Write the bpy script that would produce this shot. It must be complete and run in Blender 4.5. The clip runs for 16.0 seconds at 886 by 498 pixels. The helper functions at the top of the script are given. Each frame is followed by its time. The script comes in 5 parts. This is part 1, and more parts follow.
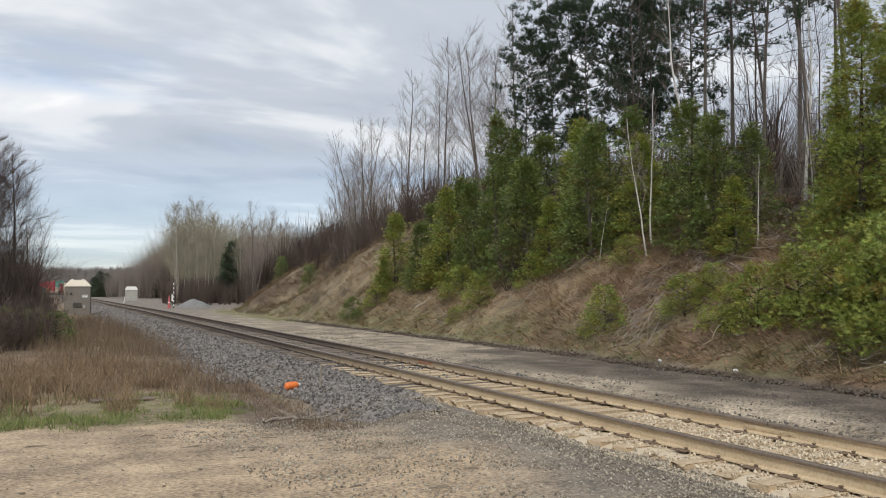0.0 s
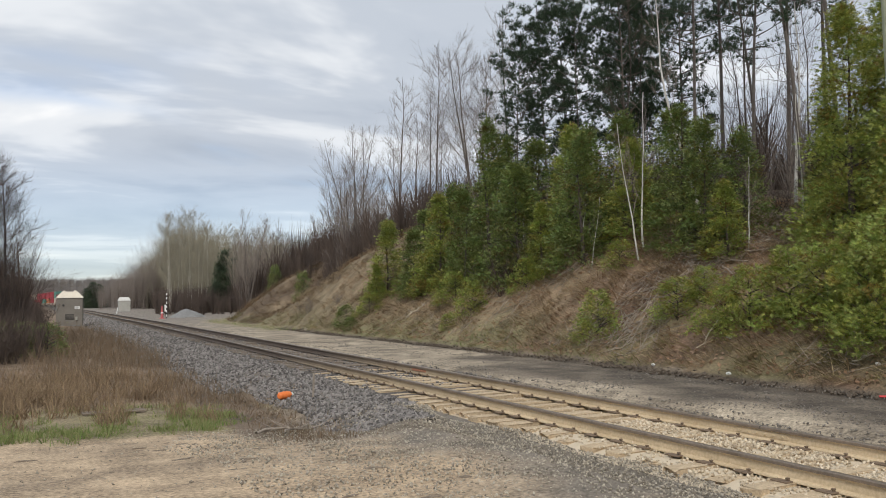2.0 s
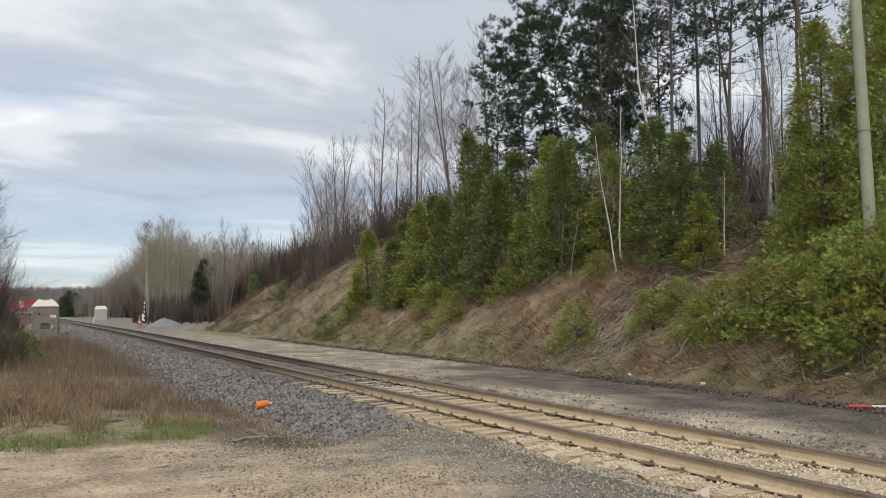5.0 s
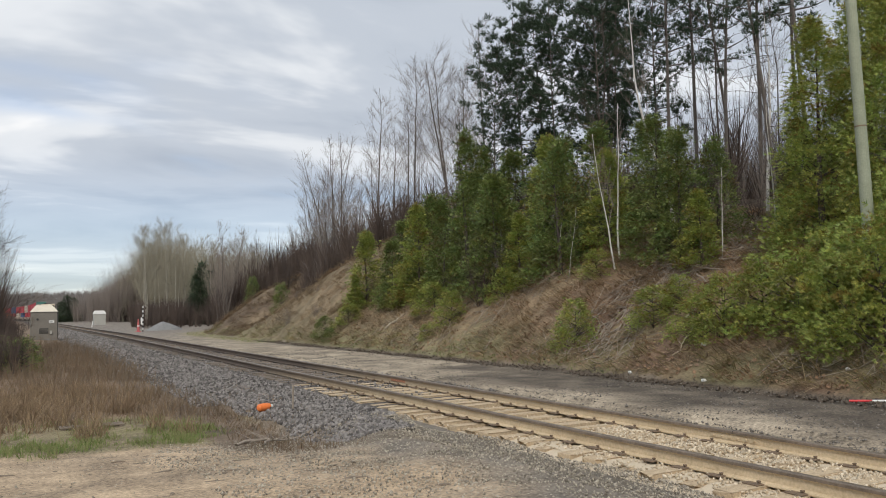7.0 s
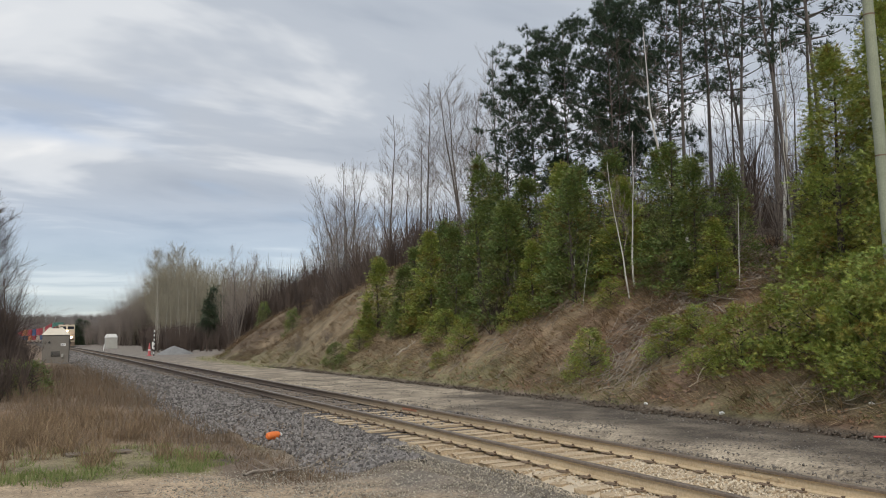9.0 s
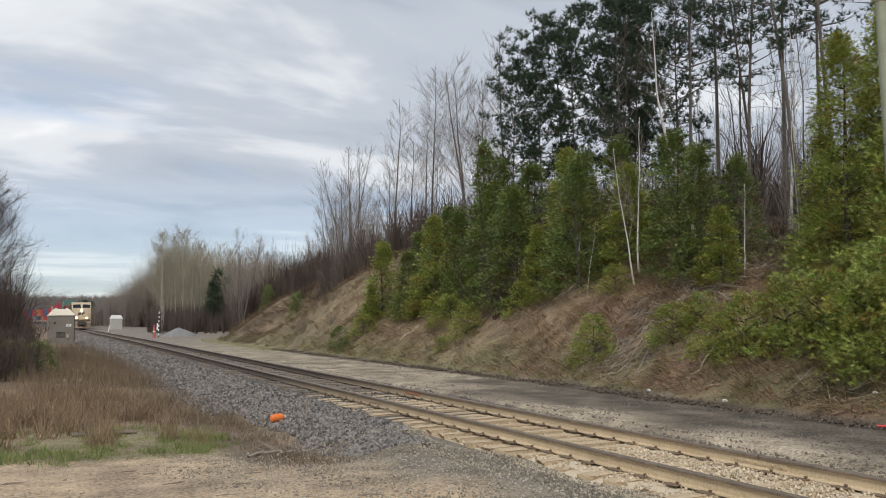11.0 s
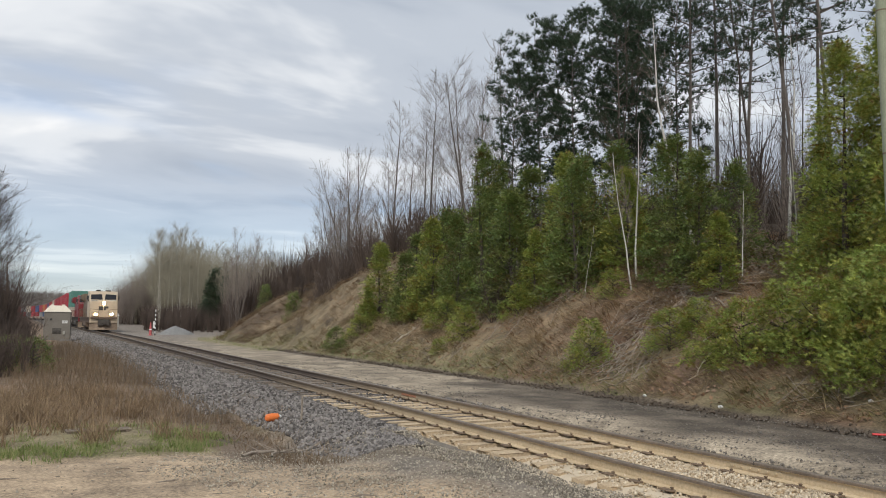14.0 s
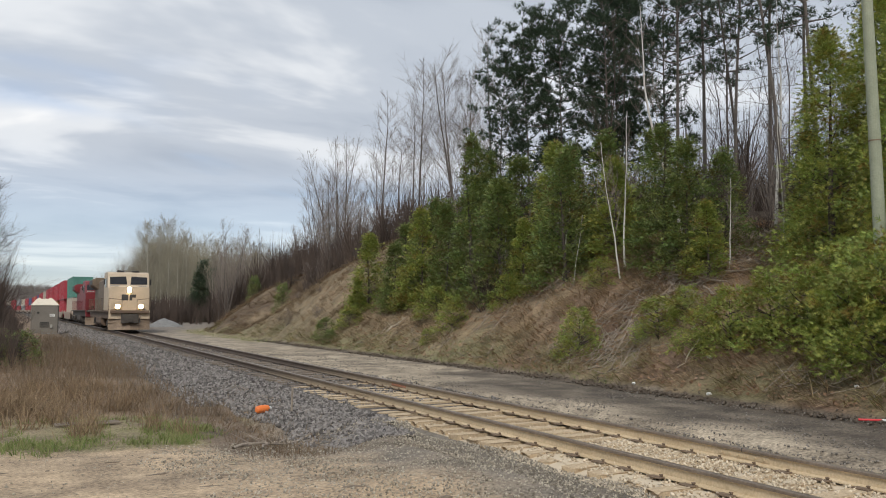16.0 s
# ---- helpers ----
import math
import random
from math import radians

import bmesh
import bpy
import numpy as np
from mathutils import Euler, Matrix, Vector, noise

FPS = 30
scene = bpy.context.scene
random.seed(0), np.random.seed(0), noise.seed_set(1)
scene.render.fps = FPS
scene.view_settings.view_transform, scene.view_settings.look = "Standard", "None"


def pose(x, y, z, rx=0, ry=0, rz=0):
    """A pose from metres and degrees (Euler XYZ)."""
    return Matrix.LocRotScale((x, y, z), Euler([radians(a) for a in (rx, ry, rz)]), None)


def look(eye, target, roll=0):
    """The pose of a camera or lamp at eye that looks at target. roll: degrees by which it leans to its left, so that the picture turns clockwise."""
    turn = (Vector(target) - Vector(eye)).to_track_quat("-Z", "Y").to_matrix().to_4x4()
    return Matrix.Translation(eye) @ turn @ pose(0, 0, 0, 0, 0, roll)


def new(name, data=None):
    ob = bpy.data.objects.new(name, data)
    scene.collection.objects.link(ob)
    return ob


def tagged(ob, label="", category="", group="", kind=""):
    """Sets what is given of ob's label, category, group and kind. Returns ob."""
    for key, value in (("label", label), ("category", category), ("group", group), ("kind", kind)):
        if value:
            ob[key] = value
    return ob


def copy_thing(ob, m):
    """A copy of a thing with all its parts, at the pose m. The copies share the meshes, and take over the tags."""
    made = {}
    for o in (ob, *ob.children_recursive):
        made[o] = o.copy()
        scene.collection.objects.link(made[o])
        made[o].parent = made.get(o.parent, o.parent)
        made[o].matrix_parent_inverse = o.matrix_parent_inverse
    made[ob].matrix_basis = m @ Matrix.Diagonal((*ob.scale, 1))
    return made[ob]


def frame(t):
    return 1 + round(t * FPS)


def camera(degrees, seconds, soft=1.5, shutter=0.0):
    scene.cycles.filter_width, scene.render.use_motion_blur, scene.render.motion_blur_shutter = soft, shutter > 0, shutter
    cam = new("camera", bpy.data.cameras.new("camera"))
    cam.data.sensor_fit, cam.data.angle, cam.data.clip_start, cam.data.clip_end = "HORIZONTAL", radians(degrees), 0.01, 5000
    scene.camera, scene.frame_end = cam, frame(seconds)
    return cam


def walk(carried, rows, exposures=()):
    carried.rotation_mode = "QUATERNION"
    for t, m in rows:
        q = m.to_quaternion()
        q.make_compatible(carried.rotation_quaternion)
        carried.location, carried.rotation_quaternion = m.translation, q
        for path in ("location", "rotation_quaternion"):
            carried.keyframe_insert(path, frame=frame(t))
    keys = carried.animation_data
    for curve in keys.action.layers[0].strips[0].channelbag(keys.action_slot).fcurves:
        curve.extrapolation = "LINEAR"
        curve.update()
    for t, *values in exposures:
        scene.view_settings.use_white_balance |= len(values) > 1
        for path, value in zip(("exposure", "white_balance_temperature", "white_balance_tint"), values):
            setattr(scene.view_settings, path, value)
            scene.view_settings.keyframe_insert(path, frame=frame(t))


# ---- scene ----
cam = camera(58.0, 16.0, soft=1.0)
EYE = (0.0, 0.0, 1.71)
# seconds, yaw, pitch, roll of the hand-held camera, and how far it sways from its place
TURNS = (
    (0, -26.39, 2.88, 0.21, -0.02, 0.01, -0.03),
    (0.5, -26.57, 3.02, 0.25, -0.01, 0.01, -0.02),
    (1, -26.78, 3.41, -0.30, 0.00, 0.01, -0.02),
    (1.5, -26.71, 3.42, 0.13, 0.02, -0.00, -0.02),
    (2, -26.81, 3.32, 1.00, 0.02, -0.00, -0.01),
    (2.5, -27.42, 3.80, 1.11, 0.01, -0.01, -0.01),
    (3, -28.55, 4.02, 0.55, -0.01, 0.00, -0.01),
    (3.2, -28.87, 4.08, 0.48, -0.01, -0.01, -0.01),
    (5.5, -27.52, 3.95, 1.06, -0.01, -0.15, -0.02),
    (6, -26.64, 3.91, 1.36, -0.02, -0.16, -0.02),
    (6.5, -26.89, 4.07, 1.89, -0.03, -0.15, -0.01),
    (7, -28.32, 4.02, 1.52, -0.04, -0.13, -0.01),
    (7.5, -29.95, 4.12, -1.02, -0.01, -0.07, -0.00),
    (8, -28.90, 4.92, -1.63, 0.01, -0.01, -0.00),
    (8.5, -28.12, 5.64, 0.21, 0.02, 0.03, 0.01),
    (9, -27.53, 5.94, 0.94, 0.02, 0.06, 0.02),
    (9.2, -27.42, 5.69, 0.74, 0.02, 0.06, 0.02),
    (11.5, -27.26, 4.80, 0.31, 0.01, 0.08, 0.02),
    (12, -26.83, 4.59, 1.06, 0.02, 0.07, 0.02),
    (12.5, -26.90, 5.00, 1.64, 0.03, 0.05, 0.02),
    (13, -27.26, 5.07, 0.55, 0.02, 0.05, 0.02),
    (13.5, -27.17, 5.31, 0.06, 0.03, 0.06, 0.02),
    (14, -27.49, 5.03, -0.54, 0.02, 0.09, 0.01),
    (14.5, -27.59, 4.64, -0.86, 0.03, 0.07, 0.00),
    (15, -27.70, 4.27, -1.02, 0.02, 0.07, 0.01),
    (15.5, -27.60, 3.98, -1.23, 0.02, 0.07, 0.01),
    (16, -28.24, 4.30, -0.02, 0.02, 0.09, 0.02),
)
walk(cam, [(t, pose(EYE[0] + dx, EYE[1] + dy, EYE[2] + dz, 90 + p, r, y)) for t, y, p, r, dx, dy, dz in TURNS],
     exposures=((0, 0.04), (7.5, 0.0), (8.5, -0.1), (9.0, -0.14), (11.5, 0.0), (16, 0.0)))

# ---- world and sun: a bright broken overcast ----
world = bpy.data.worlds.new("overcast_sky")
scene.world = world
world.use_nodes = True
wt = world.node_tree
wt.nodes.clear()


SUN_UP, SUN_TURN = radians(44), radians(212)
sky = wt.nodes.new("ShaderNodeTexSky")
sky.sky_type, sky.sun_disc, sky.sun_elevation, sky.sun_rotation = "NISHITA", False, SUN_UP, SUN_TURN
blue = wt.nodes.new("ShaderNodeVectorMath")
blue.operation = "MULTIPLY"
blue.inputs[1].default_value = (0.126, 0.137, 0.154)
wt.links.new(sky.outputs[0], blue.inputs[0])
coord = wt.nodes.new("ShaderNodeTexCoord")
split = wt.nodes.new("ShaderNodeSeparateXYZ")
wt.links.new(coord.outputs["Generated"], split.inputs[0])
lift = wt.nodes.new("ShaderNodeMath")
lift.operation = "MAXIMUM"
lift.inputs[1].default_value = 0.0
wt.links.new(split.outputs["Z"], lift.inputs[0])
plus = wt.nodes.new("ShaderNodeMath")
plus.operation = "ADD"
plus.inputs[1].default_value = 0.16
wt.links.new(lift.outputs[0], plus.inputs[0])
flat = wt.nodes.new("ShaderNodeCombineXYZ")
for axis in ("X", "Y"):
    div = wt.nodes.new("ShaderNodeMath")
    div.operation = "DIVIDE"
    wt.links.new(split.outputs[axis], div.inputs[0])
    wt.links.new(plus.outputs[0], div.inputs[1])
    wt.links.new(div.outputs[0], flat.inputs[axis])
stretch = wt.nodes.new("ShaderNodeMapping")
stretch.inputs["Rotation"].default_value = (0, 0, radians(24))
stretch.inputs["Scale"].default_value = (0.8, 1.35, 1)
wt.links.new(flat.outputs[0], stretch.inputs[0])


def cloud_noise(scale, detail, rough, twist):
    n = wt.nodes.new("ShaderNodeTexNoise")
    n.inputs["Scale"].default_value, n.inputs["Detail"].default_value = scale, detail
    n.inputs["Roughness"].default_value, n.inputs["Distortion"].default_value = rough, twist
    wt.links.new(stretch.outputs[0], n.inputs["Vector"])
    return n


def wramp(source, *stops):
    r = wt.nodes.new("ShaderNodeValToRGB")
    r.color_ramp.interpolation = "EASE"
    while len(r.color_ramp.elements) < len(stops):
        r.color_ramp.elements.new(0.5)
    for e, (at, c) in zip(r.color_ramp.elements, stops):
        e.position, e.color = at, (*c, 1)
    wt.links.new(source, r.inputs[0])
    return r


banks = cloud_noise(1.1, 5, 0.52, 0.35)
cover = cloud_noise(0.55, 4, 0.5, 0.2)
tone = wramp(banks.outputs[0], (0.34, (0.45, 0.505, 0.59)), (0.5, (0.56, 0.61, 0.685)), (0.61, (0.80, 0.83, 0.87)), (0.73, (1.0, 1.0, 1.0)))
gaps = wramp(cover.outputs[0], (0.30, (0.25, 0.25, 0.25)), (0.46, (1, 1, 1)))
# clear band low over the horizon
low = wramp(lift.outputs[0], (0.0, (0.45, 0.45, 0.45)), (0.08, (0.70, 0.70, 0.70)), (0.2, (1, 1, 1)))
thick = wt.nodes.new("ShaderNodeMix")
thick.data_type, thick.blend_type = "RGBA", "MULTIPLY"
thick.inputs["Factor"].default_value = 1
wt.links.new(gaps.outputs[0], thick.inputs[6])
wt.links.new(low.outputs[0], thick.inputs[7])
clouds = wt.nodes.new("ShaderNodeMix")
clouds.data_type = "RGBA"
wt.links.new(thick.outputs[2], clouds.inputs["Factor"])
wt.links.new(blue.outputs[0], clouds.inputs[6])
wt.links.new(tone.outputs[0], clouds.inputs[7])
back = wt.nodes.new("ShaderNodeBackground")
back.inputs["Strength"].default_value = 1.0
wt.links.new(clouds.outputs[2], back.inputs["Color"])
wout = wt.nodes.new("ShaderNodeOutputWorld")
wt.links.new(back.outputs[0], wout.inputs[0])

sun = new("sun", bpy.data.lights.new("sun", "SUN"))
sun.data.energy, sun.data.angle, sun.data.color = 2.3, radians(14), (1.0, 0.95, 0.87)
sun.matrix_world = look((math.sin(SUN_TURN) * math.cos(SUN_UP) * 50, math.cos(SUN_TURN) * math.cos(SUN_UP) * 50, math.sin(SUN_UP) * 50), (0, 0, 0))

# ---- materials ----
rng = np.random.default_rng(7)


def surface(name, a, b, scale=4.0, rough=0.85, bump=0.3, metal=0.0, c=None, thin=0.0, emit=None, object_tint=False, attribute=None, fine=9.0):
    """Two-scale mottled surface between a and b; c: a third colour by piece; thin: share of light that passes (leaves)."""
    m = bpy.data.materials.new(name)
    m.use_nodes = True
    t = m.node_tree
    p = t.nodes["Principled BSDF"]
    out = t.nodes["Material Output"]
    tc = t.nodes.new("ShaderNodeTexCoord")
    n1, n2 = t.nodes.new("ShaderNodeTexNoise"), t.nodes.new("ShaderNodeTexNoise")
    for n, s in ((n1, scale), (n2, scale * fine)):
        n.inputs["Scale"].default_value, n.inputs["Detail"].default_value, n.inputs["Roughness"].default_value = s, 5, 0.62
        t.links.new(tc.outputs["Object"], n.inputs["Vector"])
    mix = t.nodes.new("ShaderNodeMath")
    mix.operation = "MULTIPLY_ADD"
    mix.inputs[1].default_value = 0.55
    t.links.new(n2.outputs[0], mix.inputs[0])
    half = t.nodes.new("ShaderNodeMath")
    half.operation = "MULTIPLY"
    half.inputs[1].default_value = 0.45
    t.links.new(n1.outputs[0], half.inputs[0])
    t.links.new(half.outputs[0], mix.inputs[2])
    r = t.nodes.new("ShaderNodeValToRGB")
    r.color_ramp.elements[0].position, r.color_ramp.elements[1].position = 0.36, 0.64
    r.color_ramp.elements[0].color, r.color_ramp.elements[1].color = (*a, 1), (*b, 1)
    t.links.new(mix.outputs[0], r.inputs[0])
    colour = r.outputs[0]
    if c is not None:
        g = t.nodes.new("ShaderNodeNewGeometry")
        k = t.nodes.new("ShaderNodeMix")
        k.data_type = "RGBA"
        t.links.new(g.outputs["Random Per Island"], k.inputs["Factor"])
        t.links.new(colour, k.inputs[6])
        k.inputs[7].default_value = (*c, 1)
        colour = k.outputs[2]
    if object_tint or attribute:
        k = t.nodes.new("ShaderNodeMix")
        k.data_type, k.blend_type = "RGBA", "MULTIPLY"
        k.inputs["Factor"].default_value = 1
        t.links.new(colour, k.inputs[6])
        if attribute:
            o = t.nodes.new("ShaderNodeAttribute")
            o.attribute_name = attribute
        else:
            o = t.nodes.new("ShaderNodeObjectInfo")
        t.links.new(o.outputs["Color"], k.inputs[7])
        colour = k.outputs[2]
    t.links.new(colour, p.inputs["Base Color"])
    p.inputs["Roughness"].default_value, p.inputs["Metallic"].default_value = rough, metal
    if bump:
        bm_ = t.nodes.new("ShaderNodeBump")
        bm_.inputs["Strength"].default_value, bm_.inputs["Distance"].default_value = bump, 0.03
        t.links.new(mix.outputs[0], bm_.inputs["Height"])
        t.links.new(bm_.outputs[0], p.inputs["Normal"])
    if thin:
        tr = t.nodes.new("ShaderNodeBsdfTranslucent")
        t.links.new(colour, tr.inputs["Color"])
        ms = t.nodes.new("ShaderNodeMixShader")
        ms.inputs[0].default_value = thin
        t.links.new(p.outputs[0], ms.inputs[1])
        t.links.new(tr.outputs[0], ms.inputs[2])
        t.links.new(ms.outputs[0], out.inputs[0])
    if emit:
        p.inputs["Emission Color"].default_value = (*emit[0], 1)
        p.inputs["Emission Strength"].default_value = emit[1]
    return m


M_EARTH = surface("earth", (0.36, 0.345, 0.33), (1.6, 1.58, 1.55), 1.3, 0.95, 0.35, attribute="earth", fine=16)
M_BALLAST = surface("crushed_stone", (0.024, 0.021, 0.019), (0.07, 0.062, 0.057), 6, 0.9, 0, c=(0.30, 0.275, 0.255))
M_BALLAST_DUST = surface("dusty_crushed_stone", (0.26, 0.197, 0.128), (0.46, 0.365, 0.245), 6, 0.95, 0, c=(0.70, 0.60, 0.455))
M_BED = surface("ballast_bed", (0.045, 0.038, 0.033), (0.15, 0.13, 0.115), 9, 0.95, 0.8)
M_BED_NEAR = surface("gritty_ballast_bed", (0.10, 0.086, 0.068), (0.27, 0.235, 0.19), 9, 0.95, 0.6)
M_PEBBLE = surface("pebbles", (0.095, 0.08, 0.062), (0.24, 0.205, 0.16), 6, 0.95, 0, c=(0.50, 0.445, 0.355))
M_ROAD_STONE = surface("road_stone", (0.06, 0.052, 0.044), (0.15, 0.132, 0.114), 6, 0.9, 0, c=(0.24, 0.215, 0.185))
M_RAIL_SIDE = surface("dusty_rail_side", (0.42, 0.32, 0.195), (0.64, 0.515, 0.345), 1.6, 0.75, 0.1, fine=20)
M_RAIL_TOP = surface("worn_rail_head", (0.17, 0.135, 0.105), (0.30, 0.24, 0.19), 3.0, 0.42, 0.05, metal=0.45)
M_TIE = surface("weathered_tie_wood", (0.28, 0.206, 0.13), (0.61, 0.48, 0.318), 2.2, 0.9, 0.5, fine=12)
M_TIE_DARK = surface("dark_tie_wood", (0.12, 0.095, 0.075), (0.25, 0.2, 0.15), 2.2, 0.9, 0.5, fine=12)
M_IRON = surface("rusty_iron", (0.10, 0.07, 0.05), (0.24, 0.17, 0.11), 8, 0.8, 0.2)
M_ORANGE_MARK = surface("orange_paint", (0.26, 0.12, 0.07), (0.40, 0.19, 0.11), 8, 0.8, 0.1)
M_CEDAR = surface("cedar_leaves", (0.092, 0.142, 0.032), (0.225, 0.285, 0.066), 0.8, 0.6, 0, c=(0.38, 0.42, 0.105), thin=0.33, attribute="tint")
M_CEDAR_DARK = surface("dark_cedar_leaves", (0.050, 0.088, 0.030), (0.13, 0.178, 0.054), 0.8, 0.6, 0, c=(0.23, 0.285, 0.085), thin=0.33, attribute="tint")
M_SPRUCE = surface("dark_spruce_needles", (0.016, 0.03, 0.018), (0.042, 0.066, 0.034), 0.5, 0.7, 0, c=(0.055, 0.085, 0.042), thin=0.15, attribute="tint")
M_PINE = surface("pine_needles", (0.024, 0.045, 0.025), (0.058, 0.092, 0.044), 0.9, 0.7, 0, c=(0.034, 0.06, 0.032), thin=0.2)
M_BARK = surface("grey_brown_bark", (0.075, 0.063, 0.056), (0.16, 0.138, 0.12), 3, 0.95, 0.6)
M_BARK_DARK = surface("dark_bark", (0.045, 0.035, 0.032), (0.09, 0.072, 0.062), 3, 0.95, 0.6)
M_TWIG = surface("bare_twigs", (0.15, 0.125, 0.11), (0.25, 0.21, 0.18), 0.6, 0.95, 0)
M_TWIG_RED = surface("brown_twigs", (0.055, 0.039, 0.033), (0.105, 0.078, 0.062), 0.6, 0.95, 0)
M_ASPEN = surface("pale_aspen_bark", (0.28, 0.255, 0.21), (0.46, 0.43, 0.365), 0.7, 0.95, 0)
M_ASPEN_TWIG = surface("budding_twigs", (0.19, 0.17, 0.125), (0.31, 0.28, 0.205), 0.4, 0.95, 0)
M_BIRCH = surface("white_birch_bark", (0.42, 0.40, 0.36), (0.66, 0.64, 0.60), 5, 0.85, 0.2)
M_STRAW = surface("dry_grass", (0.25, 0.175, 0.10), (0.42, 0.315, 0.19), 0.8, 0.95, 0, c=(0.20, 0.135, 0.085), thin=0.2)
M_RUST_GRASS = surface("rusty_dry_grass", (0.115, 0.076, 0.048), (0.27, 0.18, 0.105), 0.35, 0.95, 0, c=(0.19, 0.15, 0.105), thin=0.25)
M_THATCH = surface("matted_dead_grass", (0.33, 0.255, 0.155), (0.56, 0.45, 0.285), 0.5, 0.95, 0, c=(0.36, 0.28, 0.19), thin=0.2, attribute="tint")
M_LITTER = surface("dead_leaves", (0.22, 0.125, 0.07), (0.38, 0.235, 0.14), 0.8, 0.95, 0, c=(0.30, 0.21, 0.15), thin=0.15)
M_GREEN = surface("spring_grass", (0.10, 0.165, 0.036), (0.195, 0.275, 0.075), 0.9, 0.9, 0, c=(0.30, 0.285, 0.13), thin=0.3)
M_STICK = surface("fallen_sticks", (0.19, 0.155, 0.12), (0.38, 0.325, 0.265), 3, 0.95, 0)
M_STICK_PALE = surface("peeled_branch", (0.40, 0.35, 0.28), (0.55, 0.49, 0.40), 3, 0.9, 0.2)
M_POLE = surface("green_treated_pole", (0.21, 0.235, 0.165), (0.33, 0.35, 0.26), 2, 0.9, 0.3, fine=18)
M_CABIN = surface("taupe_painted_steel", (0.165, 0.148, 0.125), (0.22, 0.20, 0.172), 1.5, 0.6, 0.03)
M_CABIN_ROOF = surface("cream_roof_paint", (0.60, 0.53, 0.42), (0.72, 0.66, 0.55), 1.5, 0.6, 0.03)
M_SHED = surface("grey_painted_steel", (0.33, 0.32, 0.29), (0.42, 0.41, 0.37), 1.5, 0.6, 0.03)
M_SHED_ROOF = surface("pale_roof_paint", (0.55, 0.54, 0.51), (0.68, 0.67, 0.64), 1.5, 0.6, 0.03)
M_DARK = surface("dark_opening", (0.03, 0.03, 0.03), (0.06, 0.055, 0.05), 3, 0.7, 0.05)
M_WHITE = surface("white_paint", (0.68, 0.68, 0.66), (0.82, 0.82, 0.80), 4, 0.6, 0.03)
M_BLACK = surface("black_paint", (0.02, 0.02, 0.02), (0.045, 0.042, 0.04), 4, 0.5, 0.03)
M_PINK = surface("faded_red_plastic", (0.42, 0.085, 0.09), (0.56, 0.15, 0.15), 4, 0.6, 0.03)
M_RED = surface("red_paint", (0.55, 0.03, 0.04), (0.68, 0.06, 0.06), 4, 0.5, 0.03)
M_FLOAT = surface("orange_plastic", (0.72, 0.16, 0.03), (0.85, 0.24, 0.06), 9, 0.55, 0.05)
M_PILE = surface("grey_gravel_pile", (0.13, 0.13, 0.128), (0.29, 0.29, 0.285), 5, 0.95, 1.0)
M_MUD = surface("dark_mud", (0.06, 0.045, 0.033), (0.14, 0.108, 0.078), 4, 0.8, 0)
# side tan: grimy, and darkened further to hold the side's shade
M_TAN_SIDE = surface("shaded_grimy_tan_paint", (0.075, 0.055, 0.038), (0.22, 0.16, 0.105), 1.0, 0.6, 0)
# train
M_TAN = surface("desert_tan_paint", (0.45, 0.355, 0.25), (0.58, 0.47, 0.345), 1.2, 0.5, 0)
M_TAN_DIRTY = surface("grimy_tan_paint", (0.075, 0.05, 0.036), (0.20, 0.135, 0.09), 1.5, 0.7, 0.05)
M_LOCO_RED = surface("locomotive_red_paint", (0.11, 0.014, 0.018), (0.24, 0.032, 0.035), 1.0, 0.45, 0)
M_UNDER = surface("grimy_running_gear", (0.035, 0.03, 0.027), (0.10, 0.085, 0.07), 3, 0.8, 0.2)
M_PLOW = surface("dirty_plow_steel", (0.15, 0.105, 0.072), (0.31, 0.235, 0.165), 2, 0.75, 0)
M_GLASS = surface("dark_cab_glass", (0.012, 0.012, 0.014), (0.02, 0.02, 0.022), 2, 0.08, 0)
M_LAMP = surface("lit_headlight", (0.9, 0.85, 0.7), (0.9, 0.85, 0.7), 2, 0.4, 0, emit=((1.0, 0.74, 0.40), 26.0))
M_BOX = surface("container_paint", (0.72, 0.72, 0.72), (1.1, 1.1, 1.1), 0.9, 0.6, 0.03, object_tint=True)
M_WELL = surface("well_car_paint", (0.22, 0.17, 0.13), (0.34, 0.27, 0.21), 1.2, 0.7, 0.05)


def thinning_dust(m, bare, start, end):
    """Road dust on the steel near the crossing, wearing off up the line."""
    t = m.node_tree
    p = t.nodes["Principled BSDF"]
    old = p.inputs["Base Color"].links[0].from_socket
    tc, cut, rise = t.nodes.new("ShaderNodeTexCoord"), t.nodes.new("ShaderNodeSeparateXYZ"), t.nodes.new("ShaderNodeMapRange")
    t.links.new(tc.outputs["Object"], cut.inputs[0])
    t.links.new(cut.outputs["Y"], rise.inputs["Value"])
    rise.inputs["From Min"].default_value, rise.inputs["From Max"].default_value = start, end
    k = t.nodes.new("ShaderNodeMix")
    k.data_type = "RGBA"
    t.links.new(rise.outputs[0], k.inputs["Factor"])
    t.links.new(old, k.inputs[6])
    k.inputs[7].default_value = (*bare, 1)
    t.links.new(k.outputs[2], p.inputs["Base Color"])


thinning_dust(M_RAIL_SIDE, (0.085, 0.062, 0.047), 10.0, 25.0)


